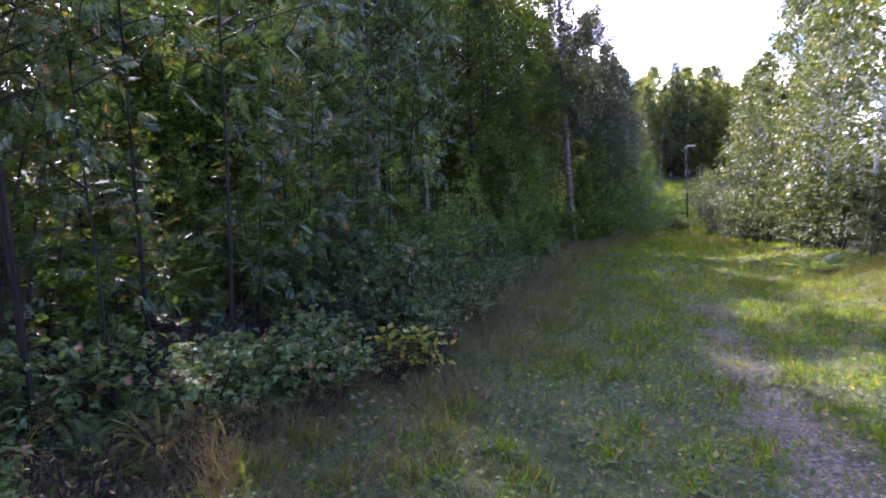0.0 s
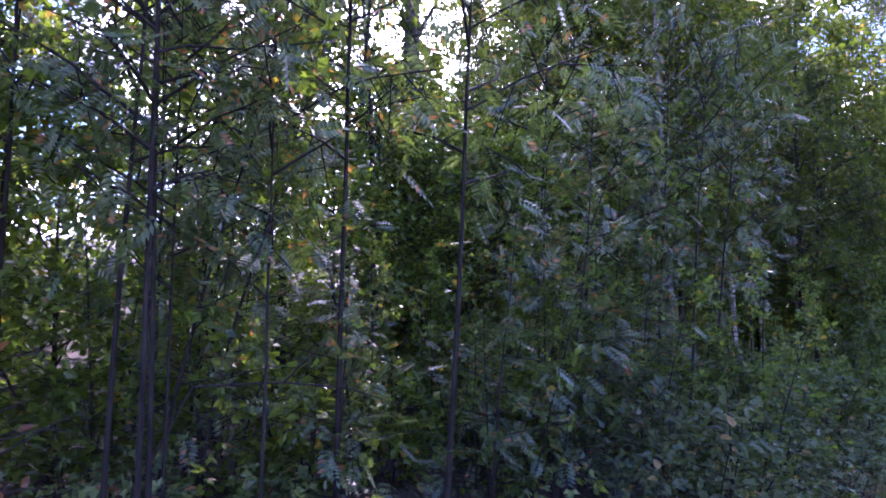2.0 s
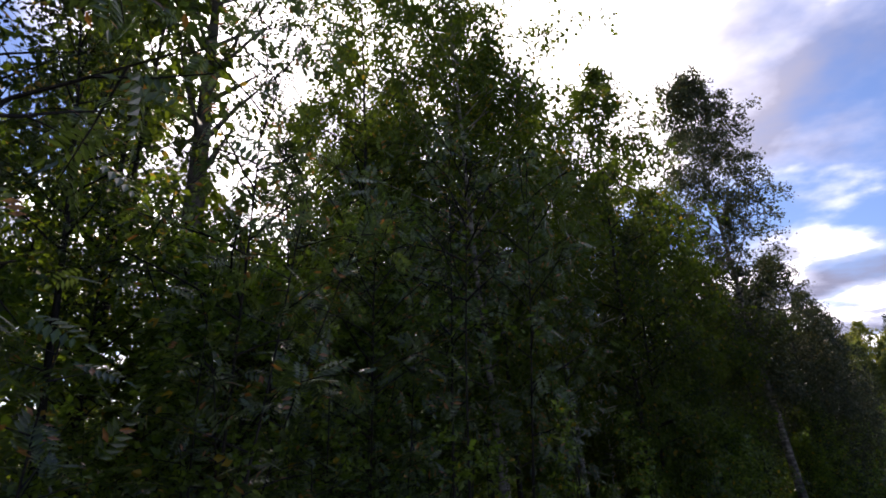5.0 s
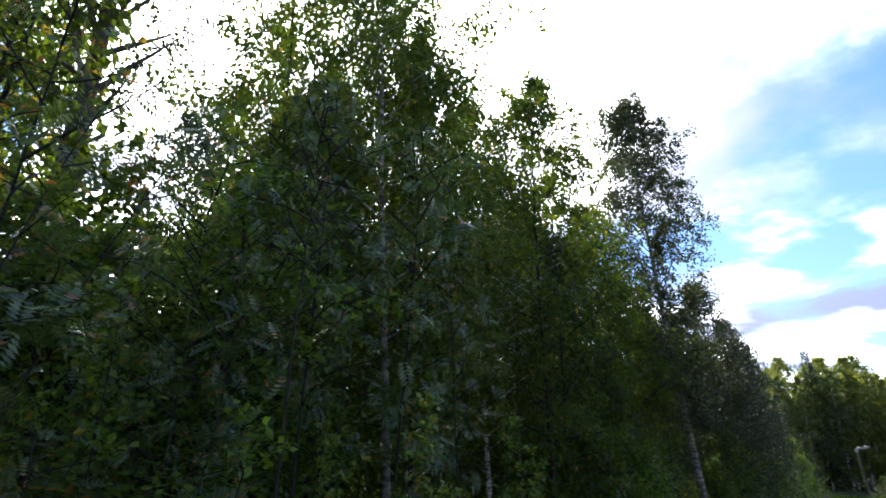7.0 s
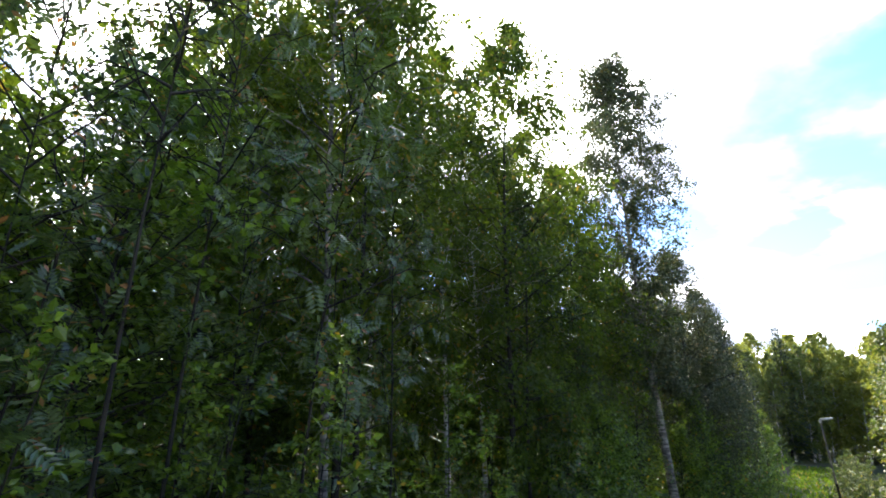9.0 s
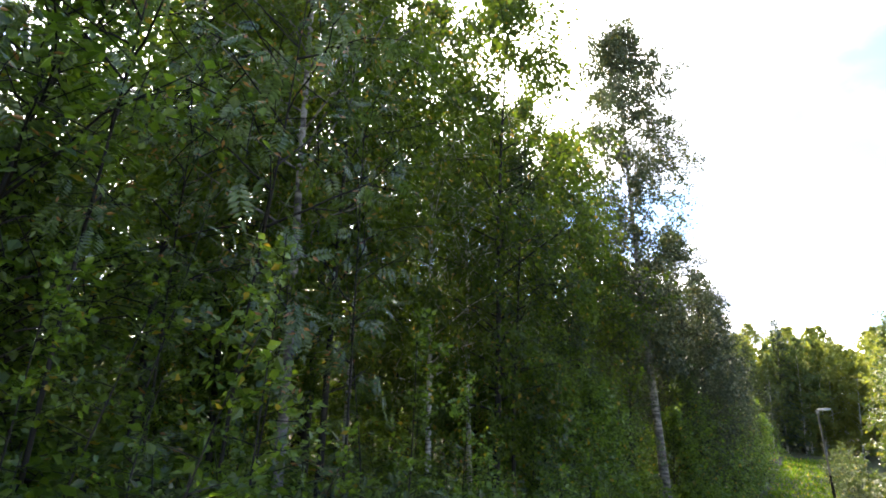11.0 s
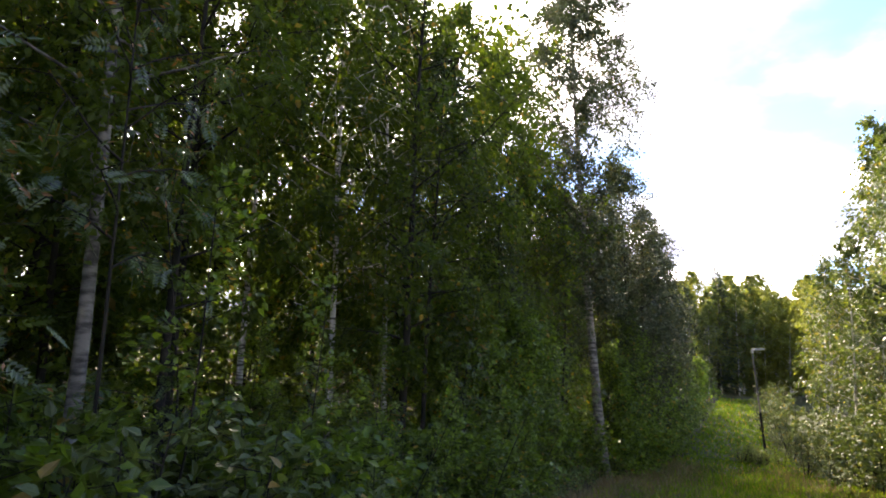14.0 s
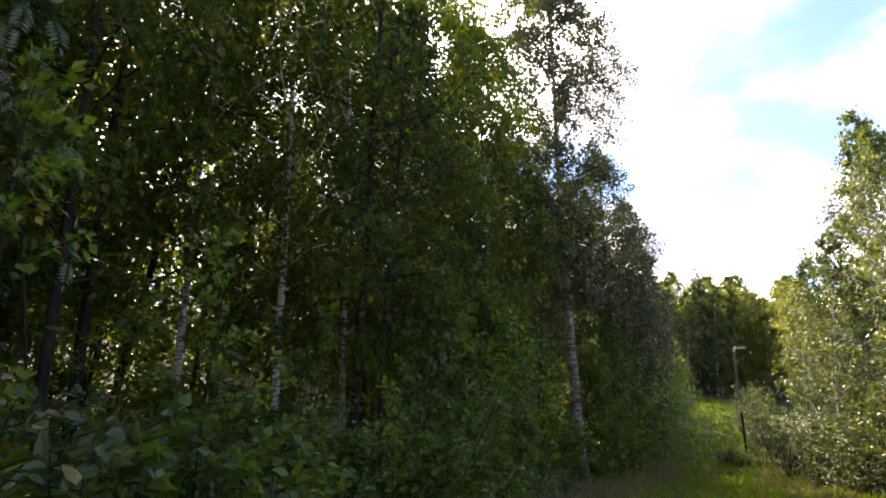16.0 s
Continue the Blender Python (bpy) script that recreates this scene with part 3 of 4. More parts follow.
rng = np.random.default_rng(41)
# the tallest crown's dark leaf colour stands for its backlit side
great = tree("birch_tree", "tallest birch, leaning grey trunk and a narrow crown", 18.2, 0.17, 0.28, 2.85, 92, 42000, 0.116, SHADED_BIRCH_LEAF, GREY_BARK, lean=-0.09, wander=0.003, hang=0.35, rise=1.0, taper=0.38, crown_peak=0.5, bow=-0.1)
settle(great, 6.05, 26.0)
limb = tree("aspen_tree", "tall old aspen with a grey trunk and bare lower limbs", 12.5, 0.31, 0.5, 2.6, 28, 5200, 0.08, ASPEN_LEAF, ASPEN_BARK, lean=-0.06, wander=0.006, hang=0.1, rise=0.9, taper=0.4)
settle(limb, -5.5, 10.2)

# ---- depth of the wood ----
rng = np.random.default_rng(23)
def gap_towards(x, y):
    """The opening in the canopy through which the sky shows low down."""
    a = math.degrees(math.atan2(x - 0.2, y - 3.0))
    return -46 < a < -33


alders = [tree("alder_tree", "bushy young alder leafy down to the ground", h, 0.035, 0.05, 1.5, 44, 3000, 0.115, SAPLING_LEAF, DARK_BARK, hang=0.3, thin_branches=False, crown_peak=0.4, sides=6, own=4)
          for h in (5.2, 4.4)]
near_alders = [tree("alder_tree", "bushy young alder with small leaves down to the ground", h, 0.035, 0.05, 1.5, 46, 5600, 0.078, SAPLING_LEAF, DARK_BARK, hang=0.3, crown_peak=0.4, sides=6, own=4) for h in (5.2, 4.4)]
inner = strip(-7, 7, 1.5, 2.4, 4.6) + strip(7, 22, 2.4, 4.5, 7.0) + strip(18, 24, 1.5, 1.0, 2.5) + strip(26.8, 30, 1.3, 0.5, 2.0) + strip(27, 60, 1.2, 1.2, 4.0)
spread_out(alders, [p for p in inner if not gap_towards(*p)], (0.6, 1.0), "alders of the wood", tip=2.0, room=2.6)
spread_out(alders, [p for p in inner if gap_towards(*p)], (0.75, 0.9), "alders of the wood", tip=2.0, wide=1.4)
spread_out(near_alders, [(-2.2, 9.0), (-2.7, 9.6), (-3.1, 9.9), (-4.0, 10.8), (-5.0, 12.0), (-3.6, 8.6), (-4.6, 9.0), (-5.8, 10.6), (-4.2, 9.6), (-3.2, 8.2), (-4.9, 8.0), (-5.4, 9.2)], (0.82, 1.0), "alders of the wood", tip=2.0, wide=1.25)
spread_out(alders, [p for p in strip(8.5, 30, 1.0, 4.8, 8.5) if not gap_towards(*p)], (0.7, 1.25), "alders of the wood", tip=2.0, wide=1.15, room=2.6)
spread_out(alders, strip(19, 25, 1.0, 1.2, 2.4) + strip(27.2, 50, 0.7, 0.1, 1.4), (0.75, 1.15), "alders of the wood", tip=2.0, wide=1.1)
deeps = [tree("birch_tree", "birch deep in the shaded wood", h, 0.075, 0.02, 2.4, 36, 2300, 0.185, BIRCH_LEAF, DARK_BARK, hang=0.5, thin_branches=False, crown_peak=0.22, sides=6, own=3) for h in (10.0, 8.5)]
deep_spots = [(float(edge_x(y) - d + rng.uniform(-1.1, 1.1)), y + rng.uniform(-1.2, 1.2)) for d in (7.5, 10.5, 14, 18.5, 24, 31) for y in np.arange(-12, 66, 3.0 + d * 0.06)]
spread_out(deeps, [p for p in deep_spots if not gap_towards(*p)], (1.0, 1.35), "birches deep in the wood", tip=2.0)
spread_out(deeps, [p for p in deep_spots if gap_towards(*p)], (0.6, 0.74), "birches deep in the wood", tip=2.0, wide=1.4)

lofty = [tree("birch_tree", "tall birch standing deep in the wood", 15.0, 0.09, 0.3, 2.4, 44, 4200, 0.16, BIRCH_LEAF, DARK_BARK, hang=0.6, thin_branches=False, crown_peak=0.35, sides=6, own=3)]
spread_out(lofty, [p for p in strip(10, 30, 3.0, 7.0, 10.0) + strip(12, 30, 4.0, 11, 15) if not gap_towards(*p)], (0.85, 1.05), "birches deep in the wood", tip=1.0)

# ---- thicket along the edge ----
rng = np.random.default_rng(24)
rowans = [sapling("rowan_sapling", "young rowan with feathered green leaves, some turning orange", h, 1, sp, n, 0.20, ROWAN, ROWAN_LEAF, face_up=1.1, radius=0.013)
          for h, sp, n in ((2.9, 0.75, 130), (2.3, 0.7, 110), (3.5, 0.85, 150))]
youngs = [sapling("birch_sapling", "thin birch sapling with small glossy green leaves", h, st, sp, n, 0.08, BROAD, SAPLING_LEAF, face_up=0.7)
          for h, st, sp, n in ((2.8, 2, 0.7, 780), (2.2, 3, 0.7, 780), (3.6, 1, 0.8, 820))]
spread_out(youngs, strip(-4, 4.2, 0.42, 1.1, 1.9) + strip(-4, 5, 0.55, 1.4, 2.8) + strip(27, 56, 0.9, 0.0, 1.0), (0.75, 1.15), "saplings of the thicket", room=1.35)
spread_out(youngs, strip(4.2, 9, 0.36, 0.55, 1.5) + strip(5, 9, 0.5, 1.5, 3.0), (0.5, 0.82), "saplings of the thicket", room=1.35)
spread_out(youngs, strip(8, 20, 0.6, 0.2, 1.2) + strip(7, 20, 0.9, 1.2, 3.4), (0.45, 0.85), "saplings of the thicket", room=1.3)
bushes = [sapling("alder_bush", "low spreading alder bush with round green leaves", h, 5, 0.62, n + 100, 0.10, BROAD, SAPLING_LEAF, low=0.1, category="bush", face_up=0.9, radius=0.01)
          for h, n in ((1.2, 720), (1.45, 800))]
spread_out(bushes, strip(7.5, 19, 0.36, 0.35, 1.2) + strip(6.5, 22, 0.42, 1.0, 4.2) + strip(-3, 7, 0.8, 1.0, 3.0) + strip(19, 32, 0.8, 0.0, 2.5), (0.7, 1.1), "alder bushes of the thicket", room=1.25, wide=1.1)
spread_out(bushes, [(2.7, 19.6), (3.1, 20.5), (3.4, 21.6), (3.8, 22.6), (4.4, 23.6), (5.0, 24.6), (5.7, 25.5), (6.4, 26.6), (7.1, 27.8), (7.8, 29.0), (2.4, 18.4), (1.9, 17.2), (8.4, 30.4), (9.1, 31.8), (3.5, 22.4), (4.3, 24.2)], (1.2, 1.6), "alder bushes of the thicket", wide=0.95)
spread_out(bushes, strip(5, 24, 0.8, 4.2, 9.0) + strip(0, 24, 1.1, 9.0, 16.0), (1.0, 1.7), "alder bushes of the thicket", wide=1.2)
spread_out(rowans, strip(-3.5, 4.2, 0.5, 0.9, 1.9) + strip(4.2, 8, 0.4, 0.4, 1.2) + strip(-3.5, 13, 1.1, 1.2, 2.6) + strip(13, 26, 1.6, 0.1, 1.4), (0.7, 1.1), "rowans of the thicket", room=1.45)

slims = [tree("rowan_tree", "slender young rowan with a dark bare stem", h, r, 0.42, 0.95, 20, 230, 0.21, ROWAN_LEAF, DARK_BARK, shape=ROWAN, hang=0.3, taper=0.4, sides=6, twig_count=3, own=3)
         for h, r in ((5.4, 0.02), (4.6, 0.015), (6.2, 0.023))]
spread_out(slims, [(-2.52, 3.15), (-2.66, 3.32), (-2.40, 3.02), (-2.74, 3.08), (-2.2, 3.5), (-2.3, 4.15), (-1.8, 4.5), (-3.3, 3.7), (-3.0, 2.4), (-3.6, 3.0), (-2.8, 1.6), (-3.4, 1.0), (-1.9, 6.4), (-1.5, 7.6), (-1.2, 8.8), 
                   (-0.7, 9.8), (-4.1, 2.0), (-0.2, 11.2), (-1.5, 10.2)], (0.8, 1.1), "young rowans of the thicket", room=1.5)

over = tree("aspen_sapling", "young aspen leaning over the trail with large round leaves", 4.3, 0.02, 0.72, 0.5, 14, 170, 0.07, ASPEN_LEAF, DARK_BARK, category="sapling", shape=ROUND, hang=0.3, taper=0.3, sides=6, twig_count=4, own=2, lean=0.06)
settle(over, -0.8, 7.6)

sallow = sapling("sallow_bush", "leafy sallow bush with large dull green leaves", 1.35, 5, 0.6, 800, 0.082, ROUND, SALLOW_LEAF, low=0.15, category="bush", face_up=0.9, radius=0.012)
spread_out([sallow], [(-0.5, 6.3), (-0.85, 5.6), (-0.35, 7.1), (0.0, 7.9), (-0.9, 6.7), (0.45, 10.3), (0.8, 11.0), (0.2, 9.6), (1.2, 12.0), (-0.1, 8.8), (0.2, 11.4), (-0.6, 9.4)], (0.8, 1.1), "sallow bushes by the trail", room=1.3)

low_sallow = sapling("sallow_bush", "low grey-green sallow at the foot of the lamp post", 0.9, 6, 0.5, 700, 0.085, SLIM, DULL_LEAF, low=0.1, category="bush", face_up=0.8, radius=0.01)
spread_out([low_sallow], [(15.4, 36.4), (16.0, 36.9), (15.7, 37.6), (16.9, 37.2), (14.9, 36.9), (17.3, 34.3), (18.0, 35.1), (16.9, 33.4), (17.6, 36.2)], (0.9, 1.3), "low sallows on the verge", wide=1.2)

# ---- herbs at the foot ----
rng = np.random.default_rng(25)
brambles = [sapling("bramble_bush", "low raspberry bush with toothed green leaves", h, 5, 0.36, 230, 0.095, TREFOIL, BRAMBLE_LEAF, low=0.3, category="bush", radius=0.006, face_up=1.3, droop=-0.5)
            for h in (0.65, 0.8)]
spread_out(brambles, strip(-2, 4.5, 0.11, -0.45, 1.3) + strip(4.5, 14, 0.17, -0.45, 0.6) + strip(14, 30, 0.5, 0.1, 0.7), (0.6, 1.1), "raspberry bushes along the trail", room=0.95)
yellow = sapling("bramble_bush", "raspberry bush turning partly yellow", 0.66, 6, 0.3, 110, 0.10, BROAD, YELLOW_LEAF, low=0.3, category="bush", radius=0.006, face_up=1.3, droop=-0.5)
spread_out([yellow], [(-0.3, 5.5), (-0.1, 5.3), (-0.45, 5.2)], (0.75, 1.05), "yellowing raspberry bushes", room=1.0)
ferns = [fern("fern", "green fern with arching feathered fronds", 8, 0.48), fern("fern", "green fern with arching feathered fronds", 6, 0.4)]
spread_out(ferns, strip(0.0, 5, 0.13, -0.35, 0.9) + strip(5, 12, 0.8, -0.3, 0.5), (0.7, 1.1), "ferns of the thicket", room=0.95)
settle(fern("fern", "large fern clump below the bushes on the bank", 11, 0.9), 9.0, 13.2)

dry = sapling("meadowsweet", "withered brown meadowsweet with curled leaves and thin stalks", 0.62, 7, 0.2, 120, 0.055, SLIM, WITHERED_LEAF, low=0.15, category="herb", radius=0.004, face_up=0.5, droop=-0.4)
spread_out([dry], strip(1.2, 6.5, 0.24, -0.75, 0.1) + strip(6.5, 14, 0.7, -0.7, -0.1), (0.6, 1.1), "withered meadowsweet along the trail", room=0.9)

red = sapling("rowan_sapling", "young rowan with red and pink autumn leaves", 1.45, 1, 0.5, 40, 0.065, ROUND, RED_LEAF, face_up=0.9, radius=0.01, low=0.45)
settle(red, -2.5, 2.45)
for x, y, size in ((-2.1, 2.75, 0.42), (-2.55, 2.9, 0.5), (-1.95, 2.35, 0.36), (-2.9, 2.2, 0.7)):
    plant(red, x, y, size)


def grass_tuft(x, y, blades, length):
    root = tagged(new("grass_tuft"), "tuft of long arching green grass among the raspberries", "grass")
    for k in range(blades):
        az = k * 2.4 + rng.normal(0, 0.3)
        way = np.array((math.cos(az), math.sin(az), 0.0))
        size = length * rng.uniform(0.6, 1.1)
        s = np.linspace(0, 1, 6)[:, None]
        line = way * s * size * 0.7 + np.array((0, 0, 1.0)) * size * (1.5 * s - 1.15 * s ** 2) + (0, 0, -0.03)
        side = np.cross(way, (0, 0, 1.0)) * 0.009 * (1 - 0.95 * s ** 2)
        verts = np.concatenate([line - side, line + side])
        part_of("blade", mesh_of("blade", verts, [(i, i + 1, i + 7, i + 6) for i in range(5)], GRASS_LEAF), root)
    root.matrix_basis = pose(x, y, float(ground_z(x, y)))


for x, y, n in ((-1.75, 3.2, 34), (-1.55, 3.45, 22), (-2.35, 2.7, 20)):
    grass_tuft(x, y, n, 0.62)


def dead_branch():
    root = tagged(new("dead_branch"), "thin bare dead branch caught in the thicket", "branch")
    foot = (-2.95, 3.1)
    line = np.array([(*foot, float(ground_z(*foot)) - 0.03), (-2.78, 3.32, 0.6), (-2.66, 3.46, 0.98), (-2.35, 3.76, 0.99), (-2.1, 3.98, 0.95), (-1.85, 4.2, 0.84)])
    t = Tubes()
    t.add(line, (0.008, 0.008, 0.007, 0.006, 0.005, 0.002), 6)
    part_of("stick", t.mesh("stick", DARK_BARK), root)
    t = Tubes()
    t.add(np.array([(-2.35, 3.76, 0.99), (-2.2, 3.75, 1.12), (-2.1, 3.78, 1.2)]), (0.006, 0.004, 0.002), 4)
    part_of("side_twig", t.mesh("side_twig", DARK_BARK), root)


dead_branch()

# ---- bushes and trees east of the trail ----
rng = np.random.default_rng(26)
willows = [sapling("willow_bush", "rounded grey-green willow bush in sunlight", h, 6, sp, n, 0.12, BROAD, WILLOW_LEAF, low=0.08, category="bush", face_up=0.7, radius=0.018)
           for h, sp, n in ((2.6, 1.0, 1500), (3.4, 1.1, 1800))]
spread_out(willows, strip(-3, 34, 1.1, 0.3, 1.4, "bank") + strip(2, 36, 1.7, 1.6, 3.4, "bank") + strip(33, 60, 1.7, 0.6, 2.0, "bank"), (0.6, 1.05), "willow bushes on the bank", room=2.2, wide=1.15)
pales = [tree("birch_tree", "sunlit birch with a pale thin trunk on the bank", h, 0.07, 0.12, s, 44, 4000, 0.16, WILLOW_LEAF, BIRCH_BARK, hang=0.6, crown_peak=0.35, own=4) for h, s in ((11.5, 2.0), (10.0, 1.8))]
EAST = [(0, 20.9, 34.6, 1.45), (1, 21.8, 35.4, 1.65), (1, 19.0, 34.8, 1.1), (0, 18.9, 30.5, 1.2), (1, 20.4, 31.4, 1.45), (1, 19.6, 37.6, 1.05), (0, 13.6, 20.8, 0.98), (1, 12.6, 18.6, 1.0), (0, 16.6, 23.6, 0.85), (1, 11.8, 15.4, 1.0), (0, 13.6, 16.4, 0.95), (1, 10.9, 11.0, 0.95), (0, 12.4, 12.6, 0.9),
        (1, 10.6, 6.4, 0.95), (0, 11.8, 8.8, 0.9), (1, 9.6, 2.4, 0.9), (0, 10.4, -2.0, 0.9), (1, 21.8, 36.0, 0.85), (0, 24.0, 41.0, 0.8), (0, 17.8, 27.0, 1.0), (1, 20.0, 31.0, 0.95), (0, 15.4, 19.4, 0.95), (1, 19.4, 33.4, 0.85),
        (1, 26.5, 46.0, 0.85), (0, 5.0, -12.0, 0.9), (1, -1.0, -13.0, 0.9), (0, 8.5, -8.0, 0.9), (1, -6.0, -11.0, 0.9)]
for i, proto in enumerate(pales):
    rest = [(x, y, s) for k, x, y, s in EAST if k == i]
    for x, y, s in rest[1:]:
        plant(proto, x, y, s, group="birches on the bank")
    x, y, s = rest[0]
    proto.matrix_basis = pose(x, y, float(ground_z(x, y)), 0, 0, 70 * i) @ Matrix.Diagonal((s, s, s, 1))
    tagged(proto, group="birches on the bank")

# ---- the far wood ----
rng = np.random.default_rng(27)
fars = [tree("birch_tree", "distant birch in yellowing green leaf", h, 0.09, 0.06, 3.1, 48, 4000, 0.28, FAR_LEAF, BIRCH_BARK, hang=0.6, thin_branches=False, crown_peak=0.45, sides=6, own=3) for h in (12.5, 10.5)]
# the bend's birches use DULL_LEAF, lightened to stand for distant light and haze
darks = [tree("birch_tree", "dense dark birch at the bend of the trail", 12.5, 0.1, 0.03, 2.7, 44, 4800, 0.27, DULL_LEAF, BIRCH_BARK, hang=0.6, thin_branches=False, crown_peak=0.4, sides=6, own=3)]
spruces = [spruce("spruce_tree", "dark green spruce with a pointed top", h, s, 32, SPRUCE_LEAF) for h, s in ((13.0, 2.3), (10.5, 1.9))]
spread_out(darks, [(28.4, 75.0), (30.4, 76.5), (32.0, 75.6), (29.4, 79.0), (26.8, 76.0), (31.4, 79.0), (33.4, 77.6)], (0.85, 1.05), "birches at the bend", tip=1.0)
far_spots = [(34, 80), (36.4, 78.6), (38.6, 80.5), (41, 79.4), (43.4, 82), (35.6, 84), (39, 86), (42, 87), (45.6, 85), (32.6, 86), (47.6, 88), (50.6, 90), (30, 88), (27, 84), (24.5, 80), (22, 75), (19, 70), (17, 64), (15, 58), (24, 90), (53, 84), (50, 78), (46, 73), (43, 67),
             (39.6, 62), (36.6, 57), (33, 52), (40, 72), (36, 66), (45, 92), (37, 91), (41, 93), (20, 84), (14, 74), (11, 66), (35.4, 81.6), (37.6, 83), (40.2, 83.4), (33.2, 83.2), (42.6, 84.6), (44.6, 80.4), (38, 76.4), (41.8, 76.2), (34.6, 77.0), (46.8, 79.4), (48.4, 83.6), (36.8, 88), (31.4, 82.4), (28.6, 81.6), (26, 79)]
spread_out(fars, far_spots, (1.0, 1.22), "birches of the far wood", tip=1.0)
spread_out(spruces, [(float(trail_x(88) + d), 94 + 8 * math.sin(d * 1.7)) for d in np.arange(-50, 60, 3.2)], (0.82, 1.02), "spruces of the far wood", tip=0.6)
plant(spruces[0], 29.9, 76.0, 1.13 / spruces[0].matrix_basis.to_scale().z, group="spruces of the far wood")


# ---- street lamp and marker ----
def cylinder(r0, r1, z0, z1, sides=10):
    bm = bmesh.new()
    bmesh.ops.create_cone(bm, cap_ends=True, segments=sides, radius1=r0, radius2=r1, depth=z1 - z0, matrix=Matrix.Translation((0, 0, (z0 + z1) / 2)))
    return bm


def box(size, at, bevel=0.01, turn=None):
    bm = bmesh.new()
    bmesh.ops.create_cube(bm, size=1, matrix=Matrix.Translation(at) @ (turn or Matrix()) @ Matrix.Diagonal((*size, 1)))
    bmesh.ops.bevel(bm, geom=bm.edges[:], offset=bevel, segments=2, affect="EDGES")
    return bm


def street_lamp(x, y):
    root = tagged(new("street_lamp"), "slim leaning trail lamp post with a flat white head", "lamp")
    part("pole", cylinder(0.05, 0.038, -0.3, 5.2), POLE, root)
    # darker from the foot up to 2.3 m
    part("lower_sleeve", cylinder(0.058, 0.052, -0.25, 2.3), DARK_BARK, root, "dark tarred foot of the pole")
    part("arm", box((0.5, 0.04, 0.04), (0.22, 0, 5.16)), STEEL, root)
    head = part("lamp_head", box((0.62, 0.22, 0.07), (0.36, 0, 5.21), 0.025), LAMP_WHITE, root, "flat white lamp head")
    part("lamp_cover", box((0.48, 0.16, 0.03), (0.38, 0, 5.168), 0.01), LAMP_GLASS, head, "clouded cover below the head")
    part("bracket", box((0.1, 0.13, 0.16), (0, 0, 5.1)), STEEL, root)
    root.matrix_basis = pose(x, y, float(ground_z(x, y)), 0, -6.0, 8) @ Matrix.Diagonal((1, 1, 1.07, 1))


street_lamp(16.5, 37.8)


def trail_marker(x, y):
    root = tagged(new("trail_marker"), "short orange plastic stake beside the trail", "marker")
    part("stake", cylinder(0.035, 0.03, -0.1, 0.75, 8), ORANGE, root)
    part("cap", cylinder(0.04, 0.02, 0.75, 0.82, 8), LAMP_WHITE, root, "white cap")
    root.matrix_basis = pose(x, y, float(ground_z(x, y)), 2, 3, 0)


trail_marker(25.2, 67.0)


# ---- grass, gravel, fallen leaves ----
rng = np.random.default_rng(28)
CLUMPS = rng.uniform((-8, -3), (14, 24), (2600, 2))
GRID = np.zeros((220, 270))
np.add.at(GRID, (((CLUMPS[:, 0] + 8) * 10).astype(int).clip(0, 219), ((CLUMPS[:, 1] + 3) * 10).astype(int).clip(0, 269)), 1.0)
for _ in range(2):
    GRID = (GRID + np.roll(GRID, 1, 0) + np.roll(GRID, -1, 0) + np.roll(GRID, 1, 1) + np.roll(GRID, -1, 1)) / 3.2


def tufts(x, y):
    """How thickly the grass tufts stand at a place, 0 to 1."""
    i, j = ((x + 8) * 10).astype(int).clip(0, 219), ((y + 3) * 10).astype(int).clip(0, 269)
    return np.where(y < 24, np.clip(GRID[i, j] * 1.8, 0, 1), 0.6)


def grass(name, label, n, area, height, width, mat, keep, margin=False, power=2.2):
    """Blades over an area (x0, x1, y0, y1), thinner with distance."""
    y = area[2] + (area[3] - area[2]) * rng.random(n) ** power
    x = trail_x(y) + rng.uniform(area[0], area[1], n)
    if margin:
        x = np.where(rng.random(n) < 0.6, edge_x(y) + np.abs(rng.normal(0.0, 1.15, n)) - 0.15, np.where(rng.random(n) < 0.5, bank_x(y) - np.abs(rng.normal(0, 1.3, n)), x))
    ok = keep(x, y)
    x, y = x[ok], y[ok]
    tuft = tufts(x, y)
    ok = rng.random(len(x)) < 0.6 + 0.8 * tuft
    x, y, tuft = x[ok], y[ok], tuft[ok]
    P = np.stack([x, y, ground_z(x, y) - 0.01], -1)
    k = len(P)
    D = rng.normal(0, 0.55, (k, 3)) + (0, 0, 1)
    N = rng.normal(0, 1, (k, 3)) * (1, 1, 0.3)
    L = height * rng.uniform(0.4, 1.3, k) * (1 + y / 30) * (0.65 + 0.7 * tuft)
    template = BLADE[0] * np.array((width / height, 1, 1))
    me = leaves_mesh(name, P, D, N, L, (template, BLADE[1]), mat)
    tagged(new(name, me), label, "grass", kind="stuff")


def on_trail(x, y):
    off = x - trail_x(y)
    rut = np.exp(-((off - 0.1) / 0.42) ** 2) * np.interp(y, [0, 4, 9, 15], [0.86, 0.82, 0.5, 0.2])
    return (x > edge_x(y) + 0.1) & (rng.random(len(x)) > rut) & (x < bank_x(y) + 1.0)


def along_edges(x, y):
    west, east = x - edge_x(y), bank_x(y) - x
    return (west > -0.3) & (east > -1.0)


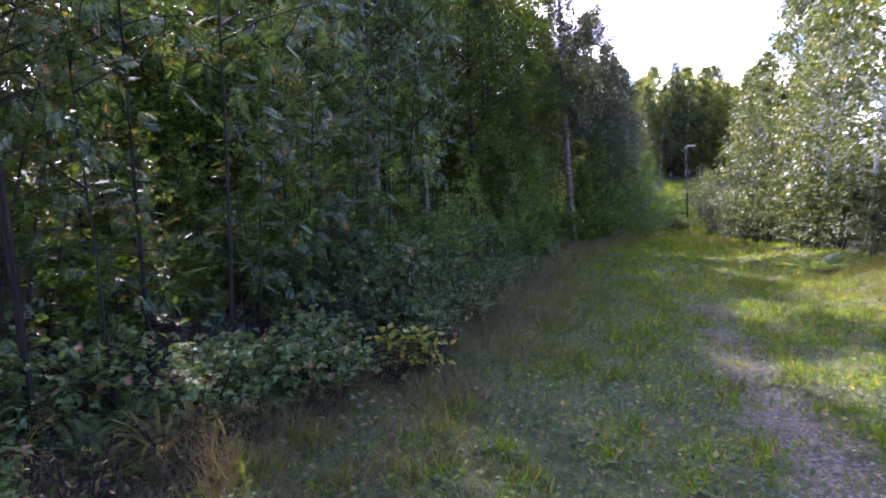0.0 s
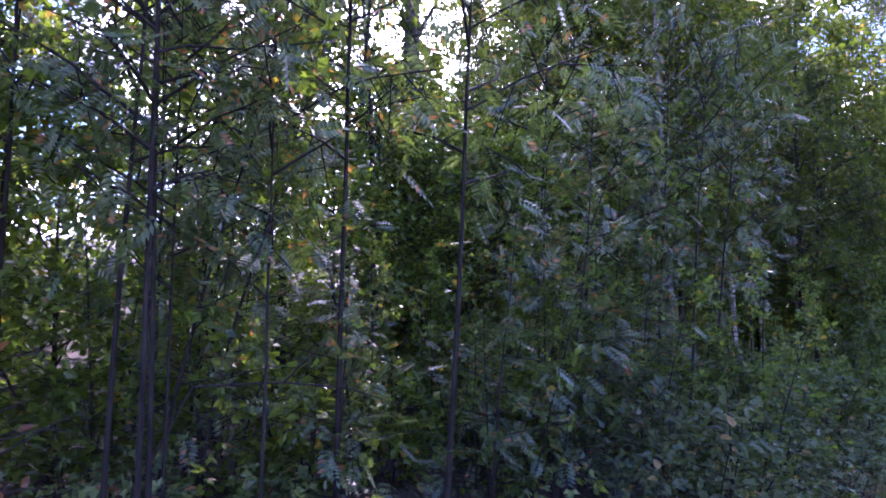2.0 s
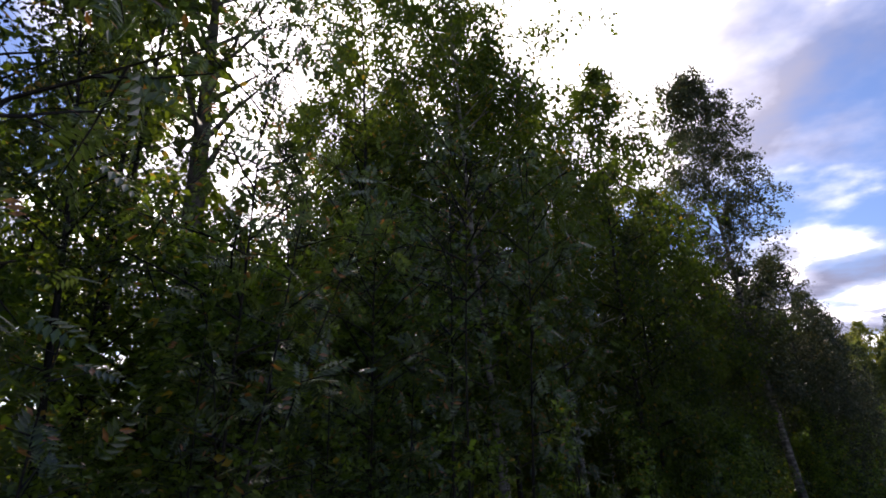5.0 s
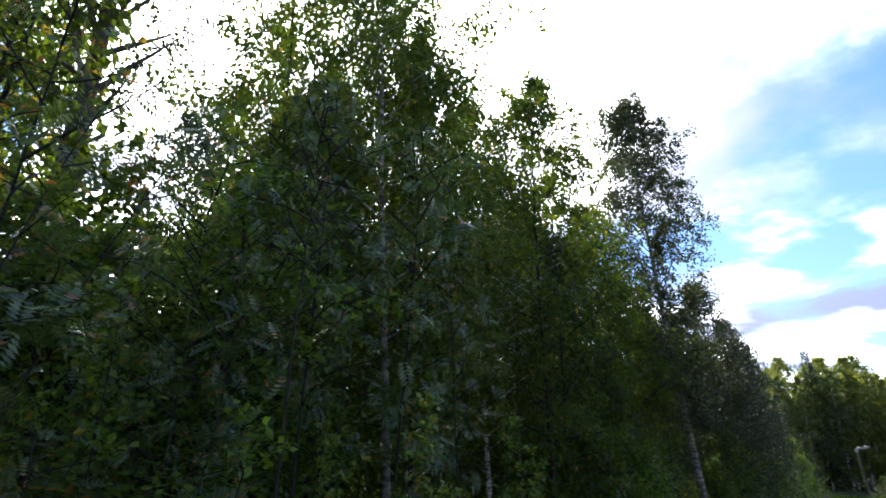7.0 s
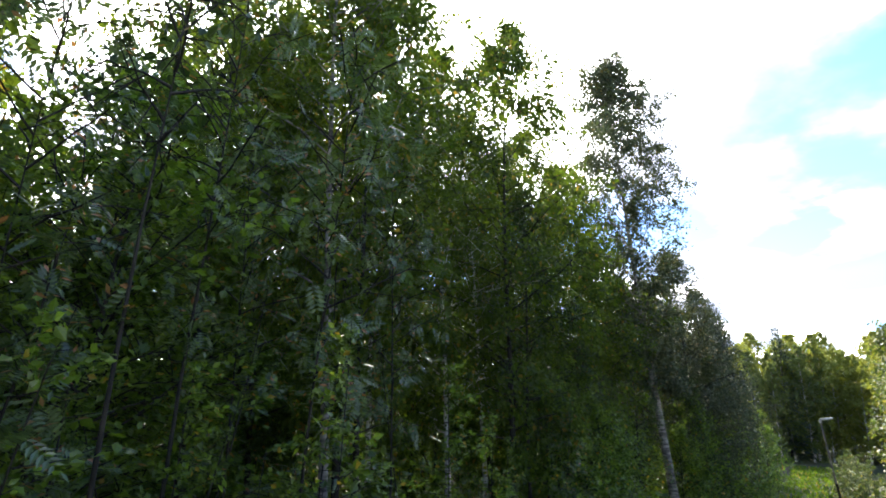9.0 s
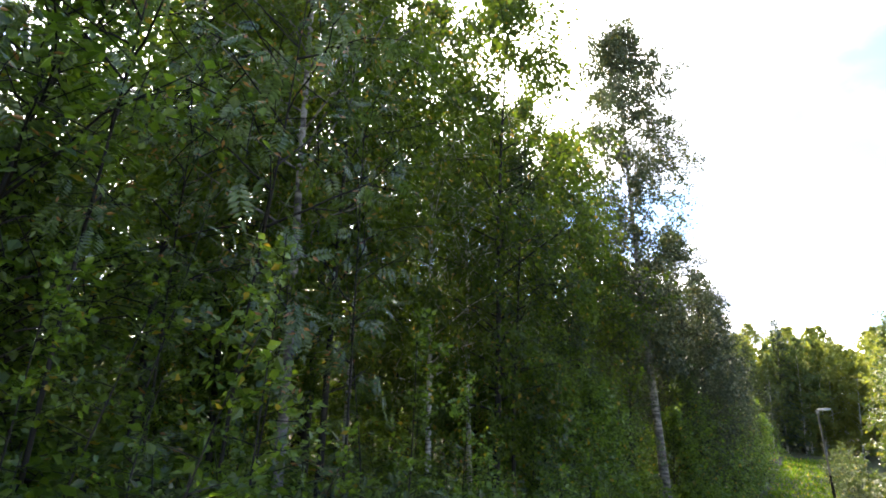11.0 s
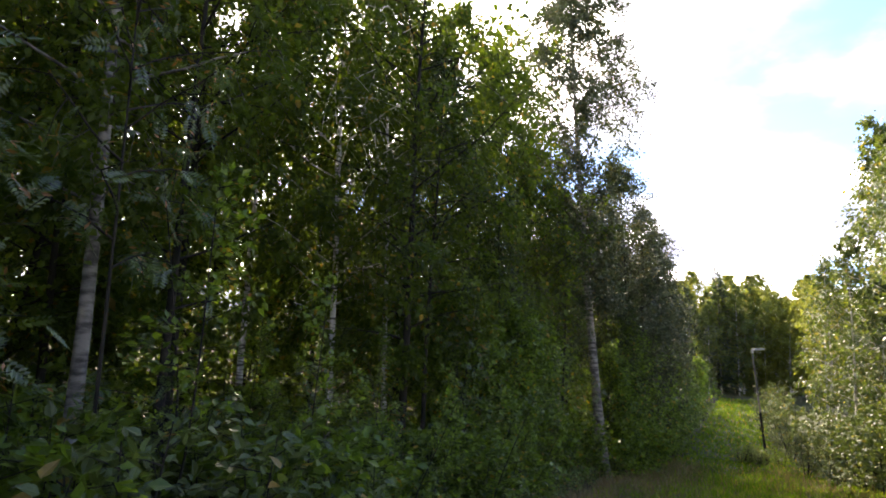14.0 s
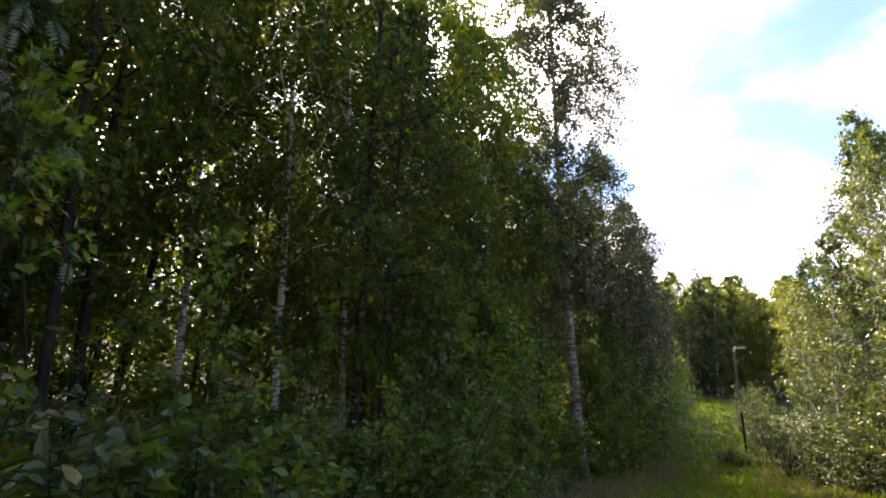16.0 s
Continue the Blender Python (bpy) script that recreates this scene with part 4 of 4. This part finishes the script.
grass("trail_grass", "short green grass on the trail", 130000, (-3.6, 4.8, 0.8, 13), 0.10, 0.011, GRASS_LEAF, on_trail, power=1.3)
grass("mid_trail_grass", "green grass along the middle stretch of the trail", 45000, (-4.0, 5.0, 12, 32), 0.09, 0.02, GRASS_LEAF, on_trail, power=1.3)
grass("far_trail_grass", "green grass on the far stretch of the trail", 26000, (-4.0, 5.0, 28, 72), 0.07, 0.03, GRASS_LEAF, on_trail)
grass("dry_grass", "dry straw-coloured grass along the edges of the trail", 90000, (-4.0, 6.0, 0.4, 13), 0.21, 0.006, STRAW_LEAF, along_edges, True, power=1.3)
grass("far_dry_grass", "dry straw-coloured grass along the far edges of the trail", 14000, (-4.0, 6.0, 12, 34), 0.2, 0.010, STRAW_LEAF, along_edges, True, power=1.2)


def clover(n):
    y = 0.8 + 12 * rng.random(n) ** 1.3
    x = trail_x(y) + rng.uniform(-3.3, 4.2, n)
    ok = on_trail(x, y) & (np.sin(x * 2.1 + 1.3 * np.sin(y * 1.1)) * np.sin(y * 1.7 + 0.8) > -0.25 - rng.random(n))
    x, y = x[ok], y[ok]
    P = np.stack([x, y, ground_z(x, y) + rng.uniform(0.02, 0.06, len(x))], -1)
    D = rng.normal(0, 1, (len(x), 3)) * (1, 1, 0.3)
    N = rng.normal(0, 0.3, (len(x), 3)) + (0, 0, 1)
    tagged(new("clover", leaves_mesh("clover", P, D, N, rng.uniform(0.02, 0.06, len(x)), BROAD, CLOVER_LEAF)), "low clover and plantain leaves among the grass", "plants", kind="stuff")


clover(30000)


def fallen(n):
    y = -2 + 18 * rng.random(n)
    x = np.where(rng.random(n) < 0.35, trail_x(y) + rng.normal(0.1, 1.2, n), edge_x(y) + rng.normal(0.1, 0.8, n))
    P = np.stack([x, y, ground_z(x, y) + rng.uniform(0.01, 0.05, n)], -1)
    D = rng.normal(0, 1, (n, 3)) * (1, 1, 0.2)
    N = rng.normal(0, 0.35, (n, 3)) + (0, 0, 1)
    tagged(new("fallen_leaves", leaves_mesh("fallen_leaves", P, D, N, rng.uniform(0.03, 0.07, n), ROUND, LITTER_LEAF)), "dry fallen leaves on the trail and its edge", "leaves", kind="stuff")


fallen(2600)


def gravel(n):
    y = -1 + 20 * rng.random(n) ** 1.3
    x = trail_x(y) + 0.1 + rng.normal(0, 0.28, n)
    bm = bmesh.new()
    bmesh.ops.create_icosphere(bm, subdivisions=1, radius=1.0)
    T = np.array([v.co[:] for v in bm.verts])
    F = np.array([[v.index for v in f.verts] for f in bm.faces])
    bm.free()
    size = rng.uniform(0.006, 0.022, n)[:, None] * rng.uniform(0.6, 1.3, (n, 3)) * (1, 1, 0.6)
    V = np.stack([x, y, ground_z(x, y)], -1)[:, None] + T[None] * size[:, None] * (1 + rng.normal(0, 0.12, (n, len(T), 1)))
    me = mesh_of("gravel", V.reshape(-1, 3), (F[None] + (np.arange(n) * len(T))[:, None, None]).reshape(-1, 3), STONE)
    tagged(new("gravel", me), "grey gravel stones in the worn rut", "gravel", kind="stuff")


gravel(5200)
